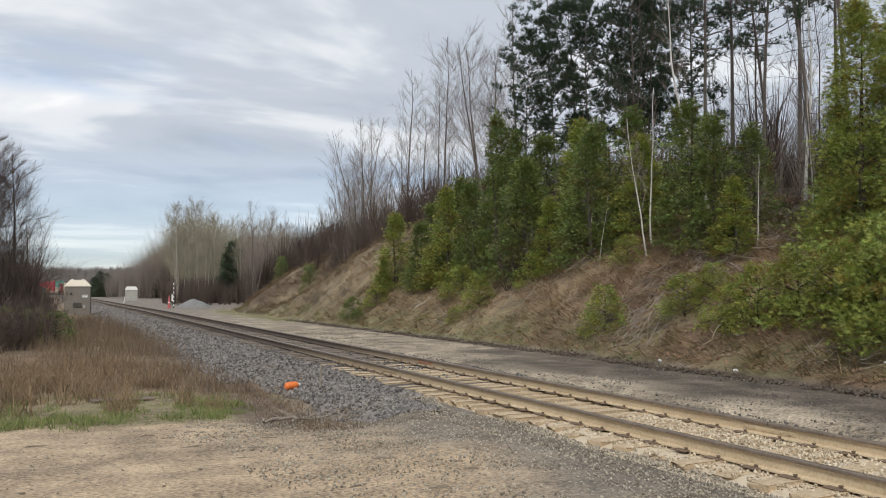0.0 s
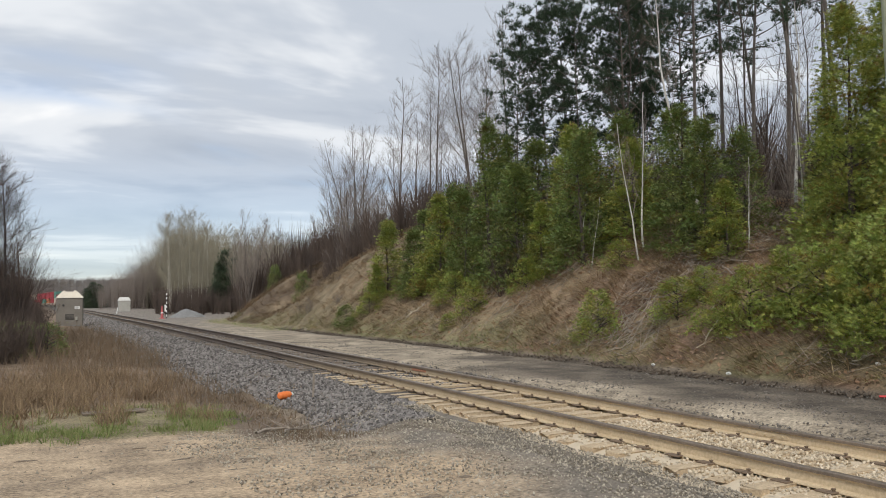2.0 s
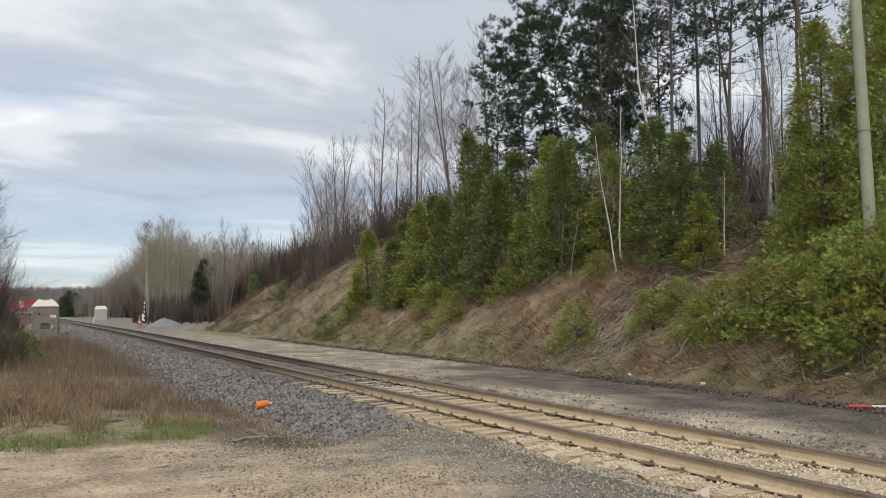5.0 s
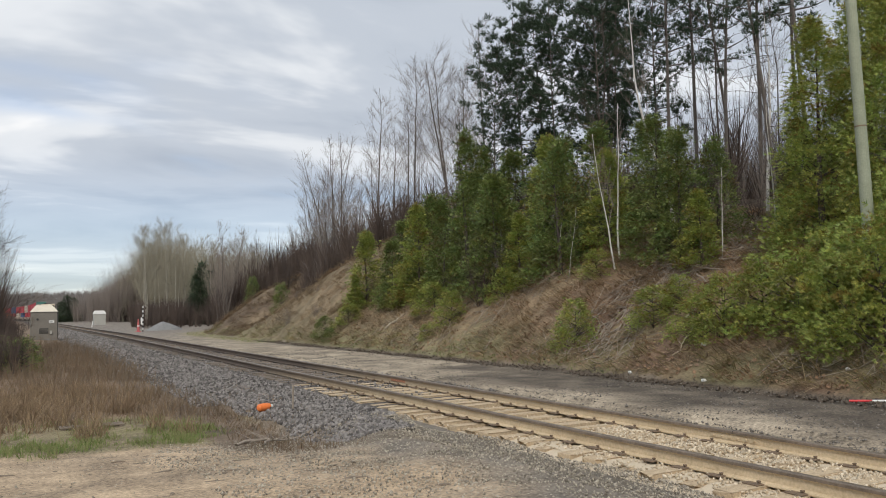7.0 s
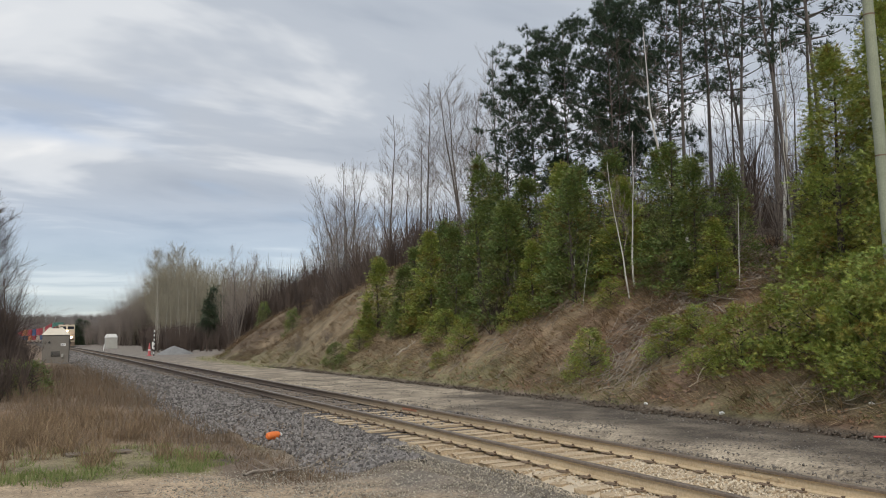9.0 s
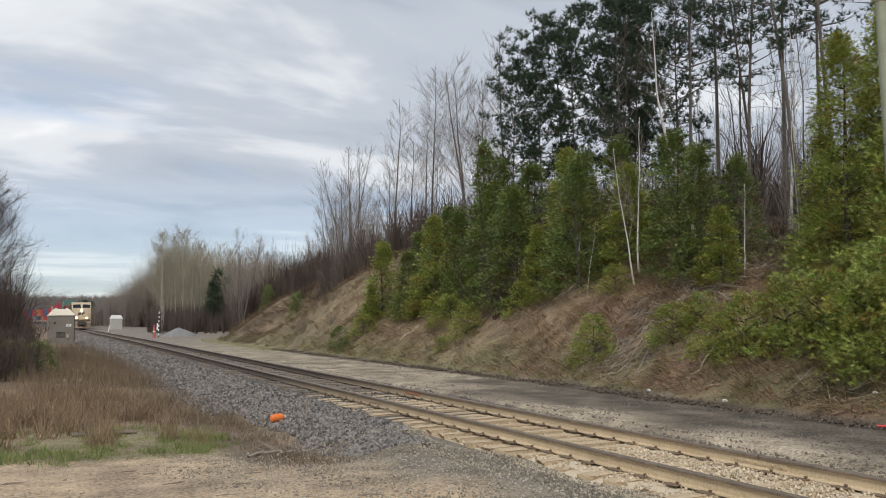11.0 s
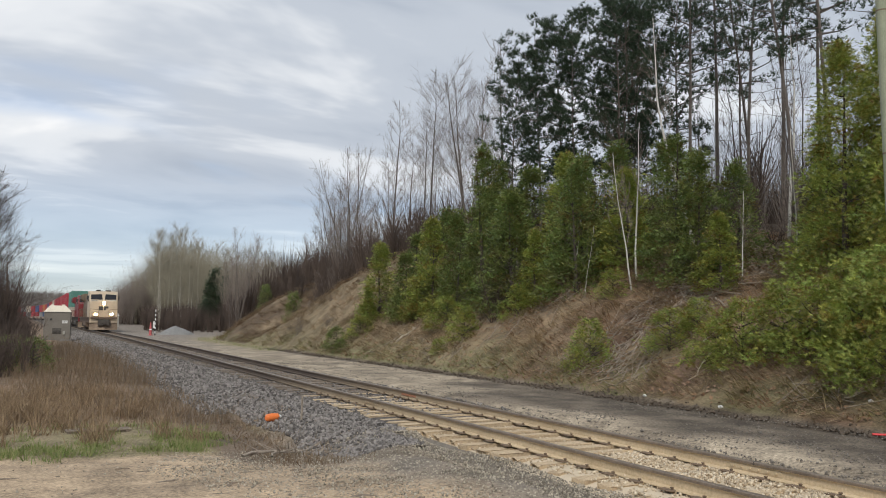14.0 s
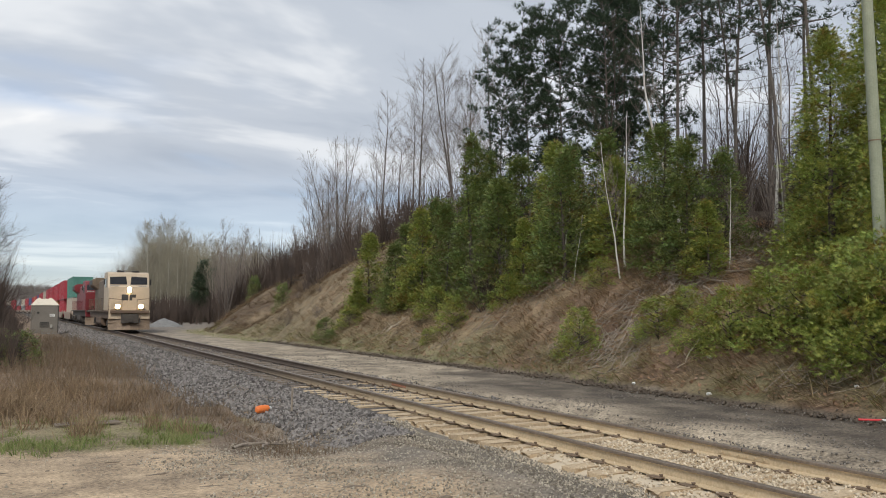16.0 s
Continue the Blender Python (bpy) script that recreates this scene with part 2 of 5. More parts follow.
# ---- mesh tools ----
def mesh_of(name, verts, faces, material):
    me = bpy.data.meshes.new(name)
    if isinstance(faces, np.ndarray):
        verts = np.ascontiguousarray(verts, dtype=np.float32)
        n, k = faces.shape
        me.vertices.add(len(verts))
        me.vertices.foreach_set("co", verts.ravel())
        me.loops.add(n * k)
        me.loops.foreach_set("vertex_index", np.ascontiguousarray(faces, dtype=np.int32).ravel())
        me.polygons.add(n)
        me.polygons.foreach_set("loop_start", np.arange(0, n * k, k, dtype=np.int32))
        me.update(calc_edges=True)
        me.validate()
    else:
        me.from_pydata(verts, [], faces)
        me.update()
    me.materials.append(material)
    return me


def raw(name, verts, faces, material, parent=None, label=""):
    ob = new(name, mesh_of(name, verts, faces, material))
    if parent is not None:
        ob.parent = parent
    return tagged(ob, label)


def part(name, bm, material, parent=None, label=""):
    me = bpy.data.meshes.new(name)
    bm.to_mesh(me)
    bm.free()
    me.materials.append(material)
    ob = new(name, me)
    if parent is not None:
        ob.parent = parent
    return tagged(ob, label)


def add_box(bm, x0, x1, y0, y1, z0, z1, bevel=0.0):
    r = bmesh.ops.create_cube(bm, size=1, matrix=Matrix.Translation(((x0 + x1) / 2, (y0 + y1) / 2, (z0 + z1) / 2)) @ Matrix.Diagonal((x1 - x0, y1 - y0, z1 - z0, 1)))
    if bevel:
        edges = {e for v in r["verts"] for e in v.link_edges}
        bmesh.ops.bevel(bm, geom=list(edges), offset=bevel, segments=2, affect="EDGES", profile=0.5)
    return bm


def box(x0, x1, y0, y1, z0, z1, bevel=0.0):
    return add_box(bmesh.new(), x0, x1, y0, y1, z0, z1, bevel)


def add_tube(bm, a, b, r0, r1=None, sides=10):
    a, b = Vector(a), Vector(b)
    d = b - a
    m = Matrix.Translation((a + b) / 2) @ d.to_track_quat("Z", "Y").to_matrix().to_4x4()
    bmesh.ops.create_cone(bm, cap_ends=True, segments=sides, radius1=r0, radius2=r0 if r1 is None else r1, depth=d.length, matrix=m)
    return bm


def tube(a, b, r0, r1=None, sides=10):
    return add_tube(bmesh.new(), a, b, r0, r1, sides)


def prism(outline, axis, a, b, bevel=0.0):
    """A closed outline (u, v) pushed from a to b along x (u=y, v=z) or y (u=x, v=z)."""
    bm = bmesh.new()
    place = (lambda s, u, v: (s, u, v)) if axis == "x" else (lambda s, u, v: (u, s, v))
    one = [bm.verts.new(place(a, u, v)) for u, v in outline]
    two = [bm.verts.new(place(b, u, v)) for u, v in outline]
    bm.faces.new(one)
    bm.faces.new(two[::-1])
    for i in range(len(outline)):
        j = (i + 1) % len(outline)
        bm.faces.new((one[i], two[i], two[j], one[j]))
    bmesh.ops.recalc_face_normals(bm, faces=bm.faces[:])
    if bevel:
        bmesh.ops.bevel(bm, geom=bm.edges[:], offset=bevel, segments=2, affect="EDGES", profile=0.5)
    return bm


def spread(proto, faces, places, axes, sizes):
    """Copies of a small shape (n, 3) at places (N, 3), turned by axes (N, 3, 3: rows are the images of x, y, z), sized (N,) or (N, 3)."""
    sizes = np.asarray(sizes, float)
    if sizes.ndim == 1:
        sizes = sizes[:, None]
    local = proto[None, :, :] * sizes[:, None, :]
    v = np.einsum("nik,nkj->nij", local, axes) + places[:, None, :]
    f = faces[None, :, :] + (np.arange(len(places)) * len(proto))[:, None, None]
    return v.reshape(-1, 3), f.reshape(-1, faces.shape[1])


def frames_from(forward, gen, upright=0.0):
    """Turns whose y looks along forward, with a random twist; upright: how far z keeps to the sky."""
    f = forward / np.linalg.norm(forward, axis=1, keepdims=True)
    h = gen.normal(size=f.shape) + np.array([0, 0, upright])
    x = np.cross(f, h)
    x /= np.linalg.norm(x, axis=1, keepdims=True)
    return np.stack([x, f, np.cross(x, f)], axis=1)


# ---- the lie of the land ----
def lerp_table(v, table):
    if v <= table[0][0]:
        return table[0][1]
    for (a, p), (b, q) in zip(table, table[1:]):
        if v <= b:
            return p + (q - p) * (v - a) / (b - a)
    return table[-1][1]


BANK = ((0, 0), (0.6, 0.22), (1.5, 0.85), (3, 1.95), (5, 3.2), (8, 4.5), (12, 5.2), (30, 6.2), (80, 6.8))


def toe(y):
    """Where the bank's foot runs, beyond the service road."""
    return lerp_table(y, ((-40, 13.2), (12, 13.2), (20, 13.6), (66, 13.8), (74, 15.4), (90, 24), (160, 34), (4000, 60)))


def height(x, y):
    """The ground's height; the rail tops are at 0."""
    if x > 9.5:
        s = x - toe(y)
        if s <= 0:
            return -0.16
        grow = 1 + 0.10 * math.sin(y * 0.31 + 0.8) * min(1, s / 4)
        grow += 0.38 * math.exp(-((y - 49) / 6.0) ** 2) - 0.52 * math.exp(-((y - 60) / 4.0) ** 2) + 0.1 * math.exp(-((y - 71) / 5.0) ** 2)
        grow *= lerp_table(y, ((76, 1), (100, 0.5), (200, 0.35), (4000, 0.2)))
        lumps = 0.16 * wob(x, y, 0.6, 2) + 0.10 * wob(x, y, 1.5, 3) + 0.05 * wob(x, y, 3.2, 4) if s < 14 and y < 110 else 0
        return -0.16 + lerp_table(s, BANK) * grow + lumps * min(1, s)
    if x > 5.2:
        return -0.24 if x < 5.6 or x > 9.2 else -0.34
    pad = lerp_table(y, ((8, 0.0), (13, 1.0), (40, 1.0)))
    return -0.09 - 0.42 * pad * lerp_table(x, ((-6, 0.4), (2, 0.75), (3.9, 1.0), (4.3, 1.0), (5.2, 0.4)))


def rise(x, y):
    """The wooded rise that closes the view up the line."""
    return lerp_table(y, ((880, 0), (1010, 20), (1500, 24)))


def wob(x, y, s, k=0.0):
    return noise.noise((x * s, y * s, k))


DIRT, GRIT, GRASS_SOIL, FIELD = (0.40, 0.305, 0.205), (0.185, 0.16, 0.13), (0.20, 0.18, 0.09), (0.19, 0.135, 0.088)
ROAD, WET, MUD, BANK_SOIL, FOOT, LITTER_SOIL, FOREST = (0.37, 0.312, 0.235), (0.078, 0.062, 0.047), (0.085, 0.066, 0.048), (0.25, 0.19, 0.12), (0.20, 0.18, 0.10), (0.165, 0.108, 0.072), (0.11, 0.082, 0.058)


def blend(a, b, f):
    f = min(1, max(0, f))
    return tuple(p + (q - p) * f for p, q in zip(a, b))


def earth_colour(x, y):
    n, n2 = wob(x, y, 0.45), wob(x, y, 1.6, 5)
    if x < 5.3:
        c = blend(DIRT, GRIT, (x - 2.9 + 2.0 * n + 0.9 * n2) / 1.8)
        c = blend(c, (0.20, 0.155, 0.11), 0.6 * max(0, wob(x * 0.35, y, 0.9, 9)) * 2)
        edge = 12.9 + 0.9 * n + 0.5 * n2 + max(0, x - 3.0) * 2.2
        green = blend(GRASS_SOIL, (0.21, 0.165, 0.11), 0.5 + n2)
        c = blend(c, green, (y - edge) / 0.9)
        c = blend(c, FIELD, (y - 16.2 - n * 1.5) / 1.5)
        c = blend(c, (0.085, 0.076, 0.068), min((y - 17) / 6, (x - 2.9 + 0.5 * n + (0.5 if y > 40 else 0)) / 0.8))
        return blend(c, (0.16, 0.12, 0.085), (y - 10.5) / 1.5 if 2.9 < x < 4.2 else 0)
    s = x - toe(y)
    if s < 0.1:
        c = blend(blend(ROAD, (0.24, 0.20, 0.15), 0.45 + n + 0.9 * n2), (0.215, 0.188, 0.16), (y - 40) / 40)
        wet = blend(WET, (0.15, 0.125, 0.096), 0.35 + 1.3 * n2)
        c = blend(c, wet, (1 - abs(x - 11.9 + 0.6 * n) / 2.1) * 2.0 * min(1, max(0, (22 - y + 5 * n) / 6)))
        if y > 45:
            c = blend(c, (0.25, 0.215, 0.125), (s + 2.2 + n) / 1.2)
        return blend(c, MUD, 1.4 - abs(s + 0.35 + 0.3 * n2) / 0.42) if y < 50 else c
    c = blend(FOOT, BANK_SOIL, (s - 0.9 + n) / 1.2)
    c = blend(c, LITTER_SOIL, (0.5 + 1.5 * n) * min(1, max(0, (26 - y) / 6)))
    if 40 < y < 57:
        c = blend(c, (0.205, 0.165, 0.105), 0.6 + n)
    elif y >= 57:
        c = blend(c, (0.13, 0.095, 0.065), 0.8 + n)
    return blend(c, FOREST, (s - 6.5 + 2 * n) / 3)


def graded(lo, hi, step, out_lo, out_hi):
    core = list(np.arange(lo, hi, step))
    up, s = [hi], step
    while up[-1] < out_hi:
        s *= 1.25
        up.append(up[-1] + s)
    down, s = [], step
    at = lo
    while at > out_lo:
        s *= 1.25
        at -= s
        down.append(at)
    return down[::-1] + core + up


def build_ground():
    xs, ys = graded(-8, 24, 0.2, -3500, 3500), graded(2, 62, 0.24, -3500, 4500)
    verts, cols = [], []
    for y in ys:
        for x in xs:
            near = 1 if -20 < x < 60 and -20 < y < 160 else 0
            z = height(x, y)
            if near:
                rough = 0.02
                z += rough * wob(x, y, 1.3, 2) + rough * 0.5 * wob(x, y, 4.0, 3) - (0.05 * max(0, 1 - abs(x - toe(y) + 0.4) / 0.5) if x > 10 and y < 55 else 0)
            if math.hypot(x, y) > 900:
                z = -1.0 + rise(x, y)
            verts.append((x, y, z))
            cols.append((*(earth_colour(x, y) if abs(x) < 400 else FOREST), 1))
    w, h = len(xs), len(ys)
    i = np.arange((w - 1) * (h - 1))
    a = (i // (w - 1)) * w + i % (w - 1)
    ob = raw("ground", np.array(verts), np.stack([a, a + 1, a + w + 1, a + w], 1), M_EARTH)
    ca = ob.data.color_attributes.new("earth", "FLOAT_COLOR", "POINT")
    ca.data.foreach_set("color", np.array(cols, dtype=np.float32).ravel())
    ob.data.polygons.foreach_set("use_smooth", np.ones(len(ob.data.polygons), dtype=bool))
    return tagged(ob, "bare tan dirt pad, gravel service road and grassy bank", "ground", kind="structure")


build_ground()

# ---- the railway ----
NEAR_RAIL, FAR_RAIL, MID = 6.63, 8.13, 7.38


def track_shift(d):
    """How far the line stands off its bearing at the crossing, d metres up the track: it swings west in the distance."""
    bear = 0.7 * min(1.0, max(0.0, (d - 8) / 62))
    return bear if d < 320 else bear - 4.4 * ((d - 320) / 100) ** 2


def swept(outline, x, stations, material, name, parent=None, label=""):
    """An outline (x, z) carried along the track."""
    n = len(outline)
    verts = [(x + u + track_shift(d), d, v) for d in stations for u, v in outline]
    faces = [(k * n + i, k * n + (i + 1) % n, (k + 1) * n + (i + 1) % n, (k + 1) * n + i) for k in range(len(stations) - 1) for i in range(n)]
    faces += [tuple(range(n))[::-1], tuple(range((len(stations) - 1) * n, len(stations) * n))]
    return raw(name, verts, faces, material, parent, label)


STATIONS = [-40, 8, 70, 320] + list(range(340, 861, 20))
RAIL_LOW = ((-0.075, -0.171), (0.075, -0.171), (0.075, -0.158), (0.014, -0.142), (0.009, -0.06), (0.014, -0.046), (0.033, -0.038), (0.036, -0.014), (-0.036, -0.014), (-0.033, -0.038), (-0.014, -0.046), (-0.009, -0.06), (-0.014, -0.142), (-0.075, -0.158))
RAIL_HEAD = ((-0.037, -0.040), (0.037, -0.040), (0.037, -0.012), (0.034, -0.004), (0.026, 0.0), (-0.026, 0.0), (-0.034, -0.004), (-0.037, -0.012))
track = tagged(new("railway_track"), "single railway track on dusty weathered wooden ties", "railway track", kind="structure")
bed_outline = ((-4.6, -0.6), (-2.6, -0.62), (-1.55, -0.235), (-1.3, -0.215), (1.3, -0.215), (1.6, -0.24), (2.5, -0.4), (2.5, -0.95), (-4.6, -0.95))
tagged(swept(bed_outline, MID, [13, 70, 320] + STATIONS[4:], M_BED, "ballast_bed"), "grey crushed stone ballast shoulder beside the track", "ballast", kind="structure")
tagged(swept(((-2.2, -0.33), (-1.6, -0.26), (-1.38, -0.27), (1.38, -0.27), (1.6, -0.25), (2.2, -0.32), (2.2, -0.6), (-2.2, -0.6)), MID, [-40, 8, 13.01], M_BED_NEAR, "ballast_bed_near"), "dark stone bed at the track's edge", "ballast", kind="structure")
tagged(swept(((-1.32, -0.5), (-1.32, -0.262), (-1.2, -0.272), (1.2, -0.272), (1.4, -0.27), (1.4, -0.5)), MID, [9.6, 17.0], M_BALLAST_DUST, "ballast_bed_dusty"), "dusty stone bed between the ties", "ballast", kind="structure")
tagged(swept(((-1.45, -0.5), (-1.45, -0.262), (-1.1, -0.198), (1.2, -0.198), (1.5, -0.25), (1.5, -0.5)), MID, [-40, 8, 9.59], M_BALLAST_DUST, "ballast_bed_filled"), "tan dust and stones filling the track at the crossing", "ballast", kind="structure")
for x in (NEAR_RAIL, FAR_RAIL):
    swept(RAIL_LOW, x, STATIONS, M_RAIL_SIDE, "rail", track, "rail web coated in tan dust, rusty up the line")
    swept(RAIL_HEAD, x, STATIONS, M_RAIL_TOP, "rail_head", track, "worn shiny rail head")

tie_mesh = []
for k in range(4):
    bm = box(-1.3, 1.3, -0.115, 0.115, -0.36, -0.172, 0.012)
    for v in bm.verts:
        if abs(v.co.x) > 1.2:
            v.co.x += random.uniform(-0.06, 0.05)
        v.co.y += random.uniform(-0.012, 0.012)
        v.co.z += random.uniform(-0.008, 0.004)
    tie_mesh.append([None, None])
    for j, m in enumerate((M_TIE, M_TIE_DARK)):
        me = bpy.data.meshes.new("tie")
        bm.to_mesh(me)
        me.materials.append(m)
        tie_mesh[k][j] = me
    bm.free()
plate_mesh, spike_mesh = bpy.data.meshes.new("tie_plate"), bpy.data.meshes.new("spike")
bm = box(-0.17, 0.17, -0.095, 0.095, -0.174, -0.160, 0.004)
bm.to_mesh(plate_mesh)
bm.free()
bm = box(-0.011, 0.011, -0.011, 0.011, -0.17, -0.140)
add_box(bm, -0.02, 0.012, -0.016, 0.016, -0.142, -0.128)
bm.to_mesh(spike_mesh)
bm.free()
plate_mesh.materials.append(M_IRON)
spike_mesh.materials.append(M_IRON)
y = -4.0
while y < 120:
    skew = random.uniform(-1.6, 1.6)
    tie = new("tie", tie_mesh[random.randrange(4)][0 if y < 17.5 + random.uniform(-2, 3) else 1])
    tie.parent = track
    sunk = 0.0 if y < 17 else -0.012
    tie.matrix_basis = pose(MID + track_shift(y) + random.uniform(-0.06, 0.05), y, random.uniform(-0.028, 0.004) + sunk, 0, random.uniform(-0.7, 0.7), skew)
    if 3.5 < y < 20:
        for x in (NEAR_RAIL, FAR_RAIL):
            p = new("tie_plate", plate_mesh)
            p.parent = track
            p.matrix_basis = pose(x + track_shift(y), y, 0.004)
            for side in (-1, 1):
                s = new("spike", spike_mesh)
                s.parent = track
                s.matrix_basis = pose(x + track_shift(y) + side * 0.088, y + 0.05 * side, 0.0, 0, 0, 0 if side < 0 else 180)
    y += 0.5 + random.uniform(-0.035, 0.035)
bm = bmesh.new()
while y < 330:
    d = track_shift(y)
    add_box(bm, MID - 1.3 + d, MID + 1.3 + d, y - 0.115, y + 0.115, -0.3, -0.19)
    y += 0.5
tagged(part("far_ties", bm, M_TIE_DARK, track), kind="stuff")
# bolted joint bars on both rails, and daubs of orange paint
for x, y, side in ((FAR_RAIL, 7.25, -1), (NEAR_RAIL, 16.2, -1), (FAR_RAIL, 17.6, -1)):
    x += track_shift(y)
    bm = box(x + side * 0.011, x + side * 0.020, y - 0.4, y + 0.4, -0.122, -0.062, 0.003)
    for k in range(6):
        add_tube(bm, (x + side * 0.018, y - 0.33 + 0.132 * k, -0.092), (x + side * 0.036, y - 0.33 + 0.132 * k, -0.092), 0.011, sides=6)
    part("joint_bar", bm, M_ORANGE_MARK if y > 17 else M_RAIL_SIDE, track, "bolted joint bar on the rail")
part("rail_gap", box(FAR_RAIL - 0.037, FAR_RAIL + 0.037, 7.243, 7.257, -0.04, 0.0015), M_DARK, track)

# ---- loose stone ----
def stone_shape(gen):
    v = np.array([(1, 0, 0), (-1, 0, 0), (0, 1, 0), (0, -1, 0), (0, 0, 0.8), (0, 0, -0.8)], float)
    v = v * (1 + 0.35 * gen.normal(size=v.shape)) + 0.22 * gen.normal(size=v.shape)
    return v, np.array([(0, 2, 4), (2, 1, 4), (1, 3, 4), (3, 0, 4), (2, 0, 5), (1, 2, 5), (3, 1, 5), (0, 3, 5)])


def stones(name, pts, sizes, material, label, category):
    vs, fs, base = [], [], 0
    pts, sizes = np.array(pts), np.array(sizes)
    for k in range(6):
        proto, faces = stone_shape(rng)
        sel = slice(k, None, 6)
        p = pts[sel]
        v, f = spread(proto, faces, p, frames_from(rng.normal(size=p.shape), rng), sizes[sel])
        vs.append(v)
        fs.append(f + base)
        base += len(v)
    return tagged(raw(name, np.concatenate(vs), np.concatenate(fs), material), label, category, kind="stuff")


def bed_top(x):
    u = x - MID
    return lerp_table(u, bed_outline[:7])


pts, sz = [], []
for _ in range(36000):      # west shoulder
    y = 11.5 + 110 * rng.random() ** 2.0
    x = rng.uniform((4.35 if y < 19 else 3.75) + 0.4 * wob(0, y, 0.5) - track_shift(y), 5.95)
    if y < 13.5 and x < 5.0 and rng.random() < 0.6:
        continue
    z = max(bed_top(x), height(x + track_shift(y), y)) if y > 13 else height(x, y)
    x += track_shift(y)
    s = rng.uniform(0.016, 0.042) * (1 + 0.012 * y)
    pts.append((x, y, z + 0.25 * s))
    sz.append(s)
for _ in range(5200):      # cribs of the far track and its east shoulder
    y = 15 + 45 * rng.random() ** 1.4
    x = rng.uniform(6.0, 9.7) + track_shift(y)
    s = rng.uniform(0.02, 0.04)
    pts.append((x, y, (-0.212 if abs(x - MID - track_shift(y)) < 1.35 else -0.225) + 0.2 * s))
    sz.append(s)
stones("ballast_stones", pts, sz, M_BALLAST, "sharp grey crushed ballast stones", "ballast")
pts, sz = [], []
for _ in range(15000):      # dusty cribs near the crossing
    y, x = rng.uniform(3, 18), rng.uniform(6.1 if rng.random() < 0.6 else 6.7, 8.7)
    s = rng.uniform(0.01, 0.03)
    pts.append((x, y, (-0.25 if y > 9.6 else -0.195) + 0.3 * s + 0.03 * max(0, wob(x, y, 1.1))))
    sz.append(s)
stones("dusty_ballast_stones", pts, sz, M_BALLAST_DUST, "tan dust-coated stones between the ties", "ballast")
pts, sz = [], []
for _ in range(24000):      # gravel spill at the pad's edge
    y = 3.5 + 10 * rng.random()
    x = 6.05 - 4.2 * rng.random() ** 1.5 + 0.6 * wob(0, y, 0.4)
    s = 0.005 + 0.015 * rng.random() ** 1.6
    pts.append((x, y, (height(x, y) if x < 5.2 or x > 9.5 else -0.222) + 0.3 * s))
    sz.append(s)
stones("gravel", pts, sz, M_PEBBLE, "loose grey gravel on the pad", "gravel")
pts, sz = [], []
while len(pts) < 9000:      # gravel pressed into the service road, in drifts
    y, x = 4 + 32 * rng.random() ** 1.5, 8.95 + 4.0 * rng.random() ** 1.3
    if rng.random() > 0.35 + 1.5 * wob(x * 1.6, y * 0.6, 0.8, 14) + (0.5 if x < 9.6 else 0):
        continue
    s = rng.uniform(0.006, 0.02)
    pts.append((x, y, (height(x, y) if x > 9.5 else -0.222) + 0.25 * s))
    sz.append(s)
stones("road_gravel", pts, sz, M_ROAD_STONE, "grey gravel pressed into the service road", "gravel")
pts, sz = [], []
for _ in range(5000):
    y, x = 4.5 + 9 * rng.random(), rng.uniform(-4, 4.5)
    s = 0.004 + 0.012 * rng.random() ** 3
    pts.append((x, y, height(x, y) + 0.2 * s))
    sz.append(s)
stones("pad_grit", pts, sz, M_PEBBLE, "scattered grit on the bare dirt pad", "gravel")

pts, sz = [], []
for _ in range(4200):      # churned mud along the bank's foot
    y = 5 + 42 * rng.random() ** 1.3
    x = toe(y) - 0.38 + rng.normal(0, 0.24) + 0.45 * wob(0, y, 0.8)
    if rng.random() > 0.45 + 1.3 * wob(x, y, 0.7, 6):
        continue
    s = rng.uniform(0.01, 0.05)
    pts.append((x, y, height(x, y) + 0.1 * s))
    sz.append(s)
stones("mud_clods", pts, sz, M_MUD, "dark churned mud clods along the bank's foot", "mud")
# ---- trees and undergrowth ----
def add_limb(store, pts, radii, sides):
    """A tapering tube along pts, into the lists of store."""
    verts, faces = store
    pts = [Vector(p) for p in pts]
    base = len(verts)
    for i, p in enumerate(pts):
        d = (pts[min(i + 1, len(pts) - 1)] - pts[max(i - 1, 0)]).normalized()
        u = d.cross(Vector((0.31, 0.9, 0.2))).normalized()
        w = d.cross(u)
        for k in range(sides):
            a = 2 * math.pi * k / sides
            verts.append(tuple(p + (u * math.cos(a) + w * math.sin(a)) * radii[i]))
    for i in range(len(pts) - 1):
        for k in range(sides):
            j = (k + 1) % sides
            a, b = base + i * sides + k, base + i * sides + j
            faces.append((a, b, b + sides, a + sides))


def bent_path(rnd, start, way, length, steps, wander, rise):
    pts, p, d = [Vector(start)], Vector(start), Vector(way).normalized()
    for _ in range(steps):
        d = (d + Vector((rnd.gauss(0, wander), rnd.gauss(0, wander), rnd.gauss(0, wander) + rise))).normalized()
        p = p + d * (length / steps)
        pts.append(p.copy())
    return pts


def along(pts, f):
    k = min(int(f * (len(pts) - 1)), len(pts) - 2)
    return pts[k].lerp(pts[k + 1], f * (len(pts) - 1) - k)


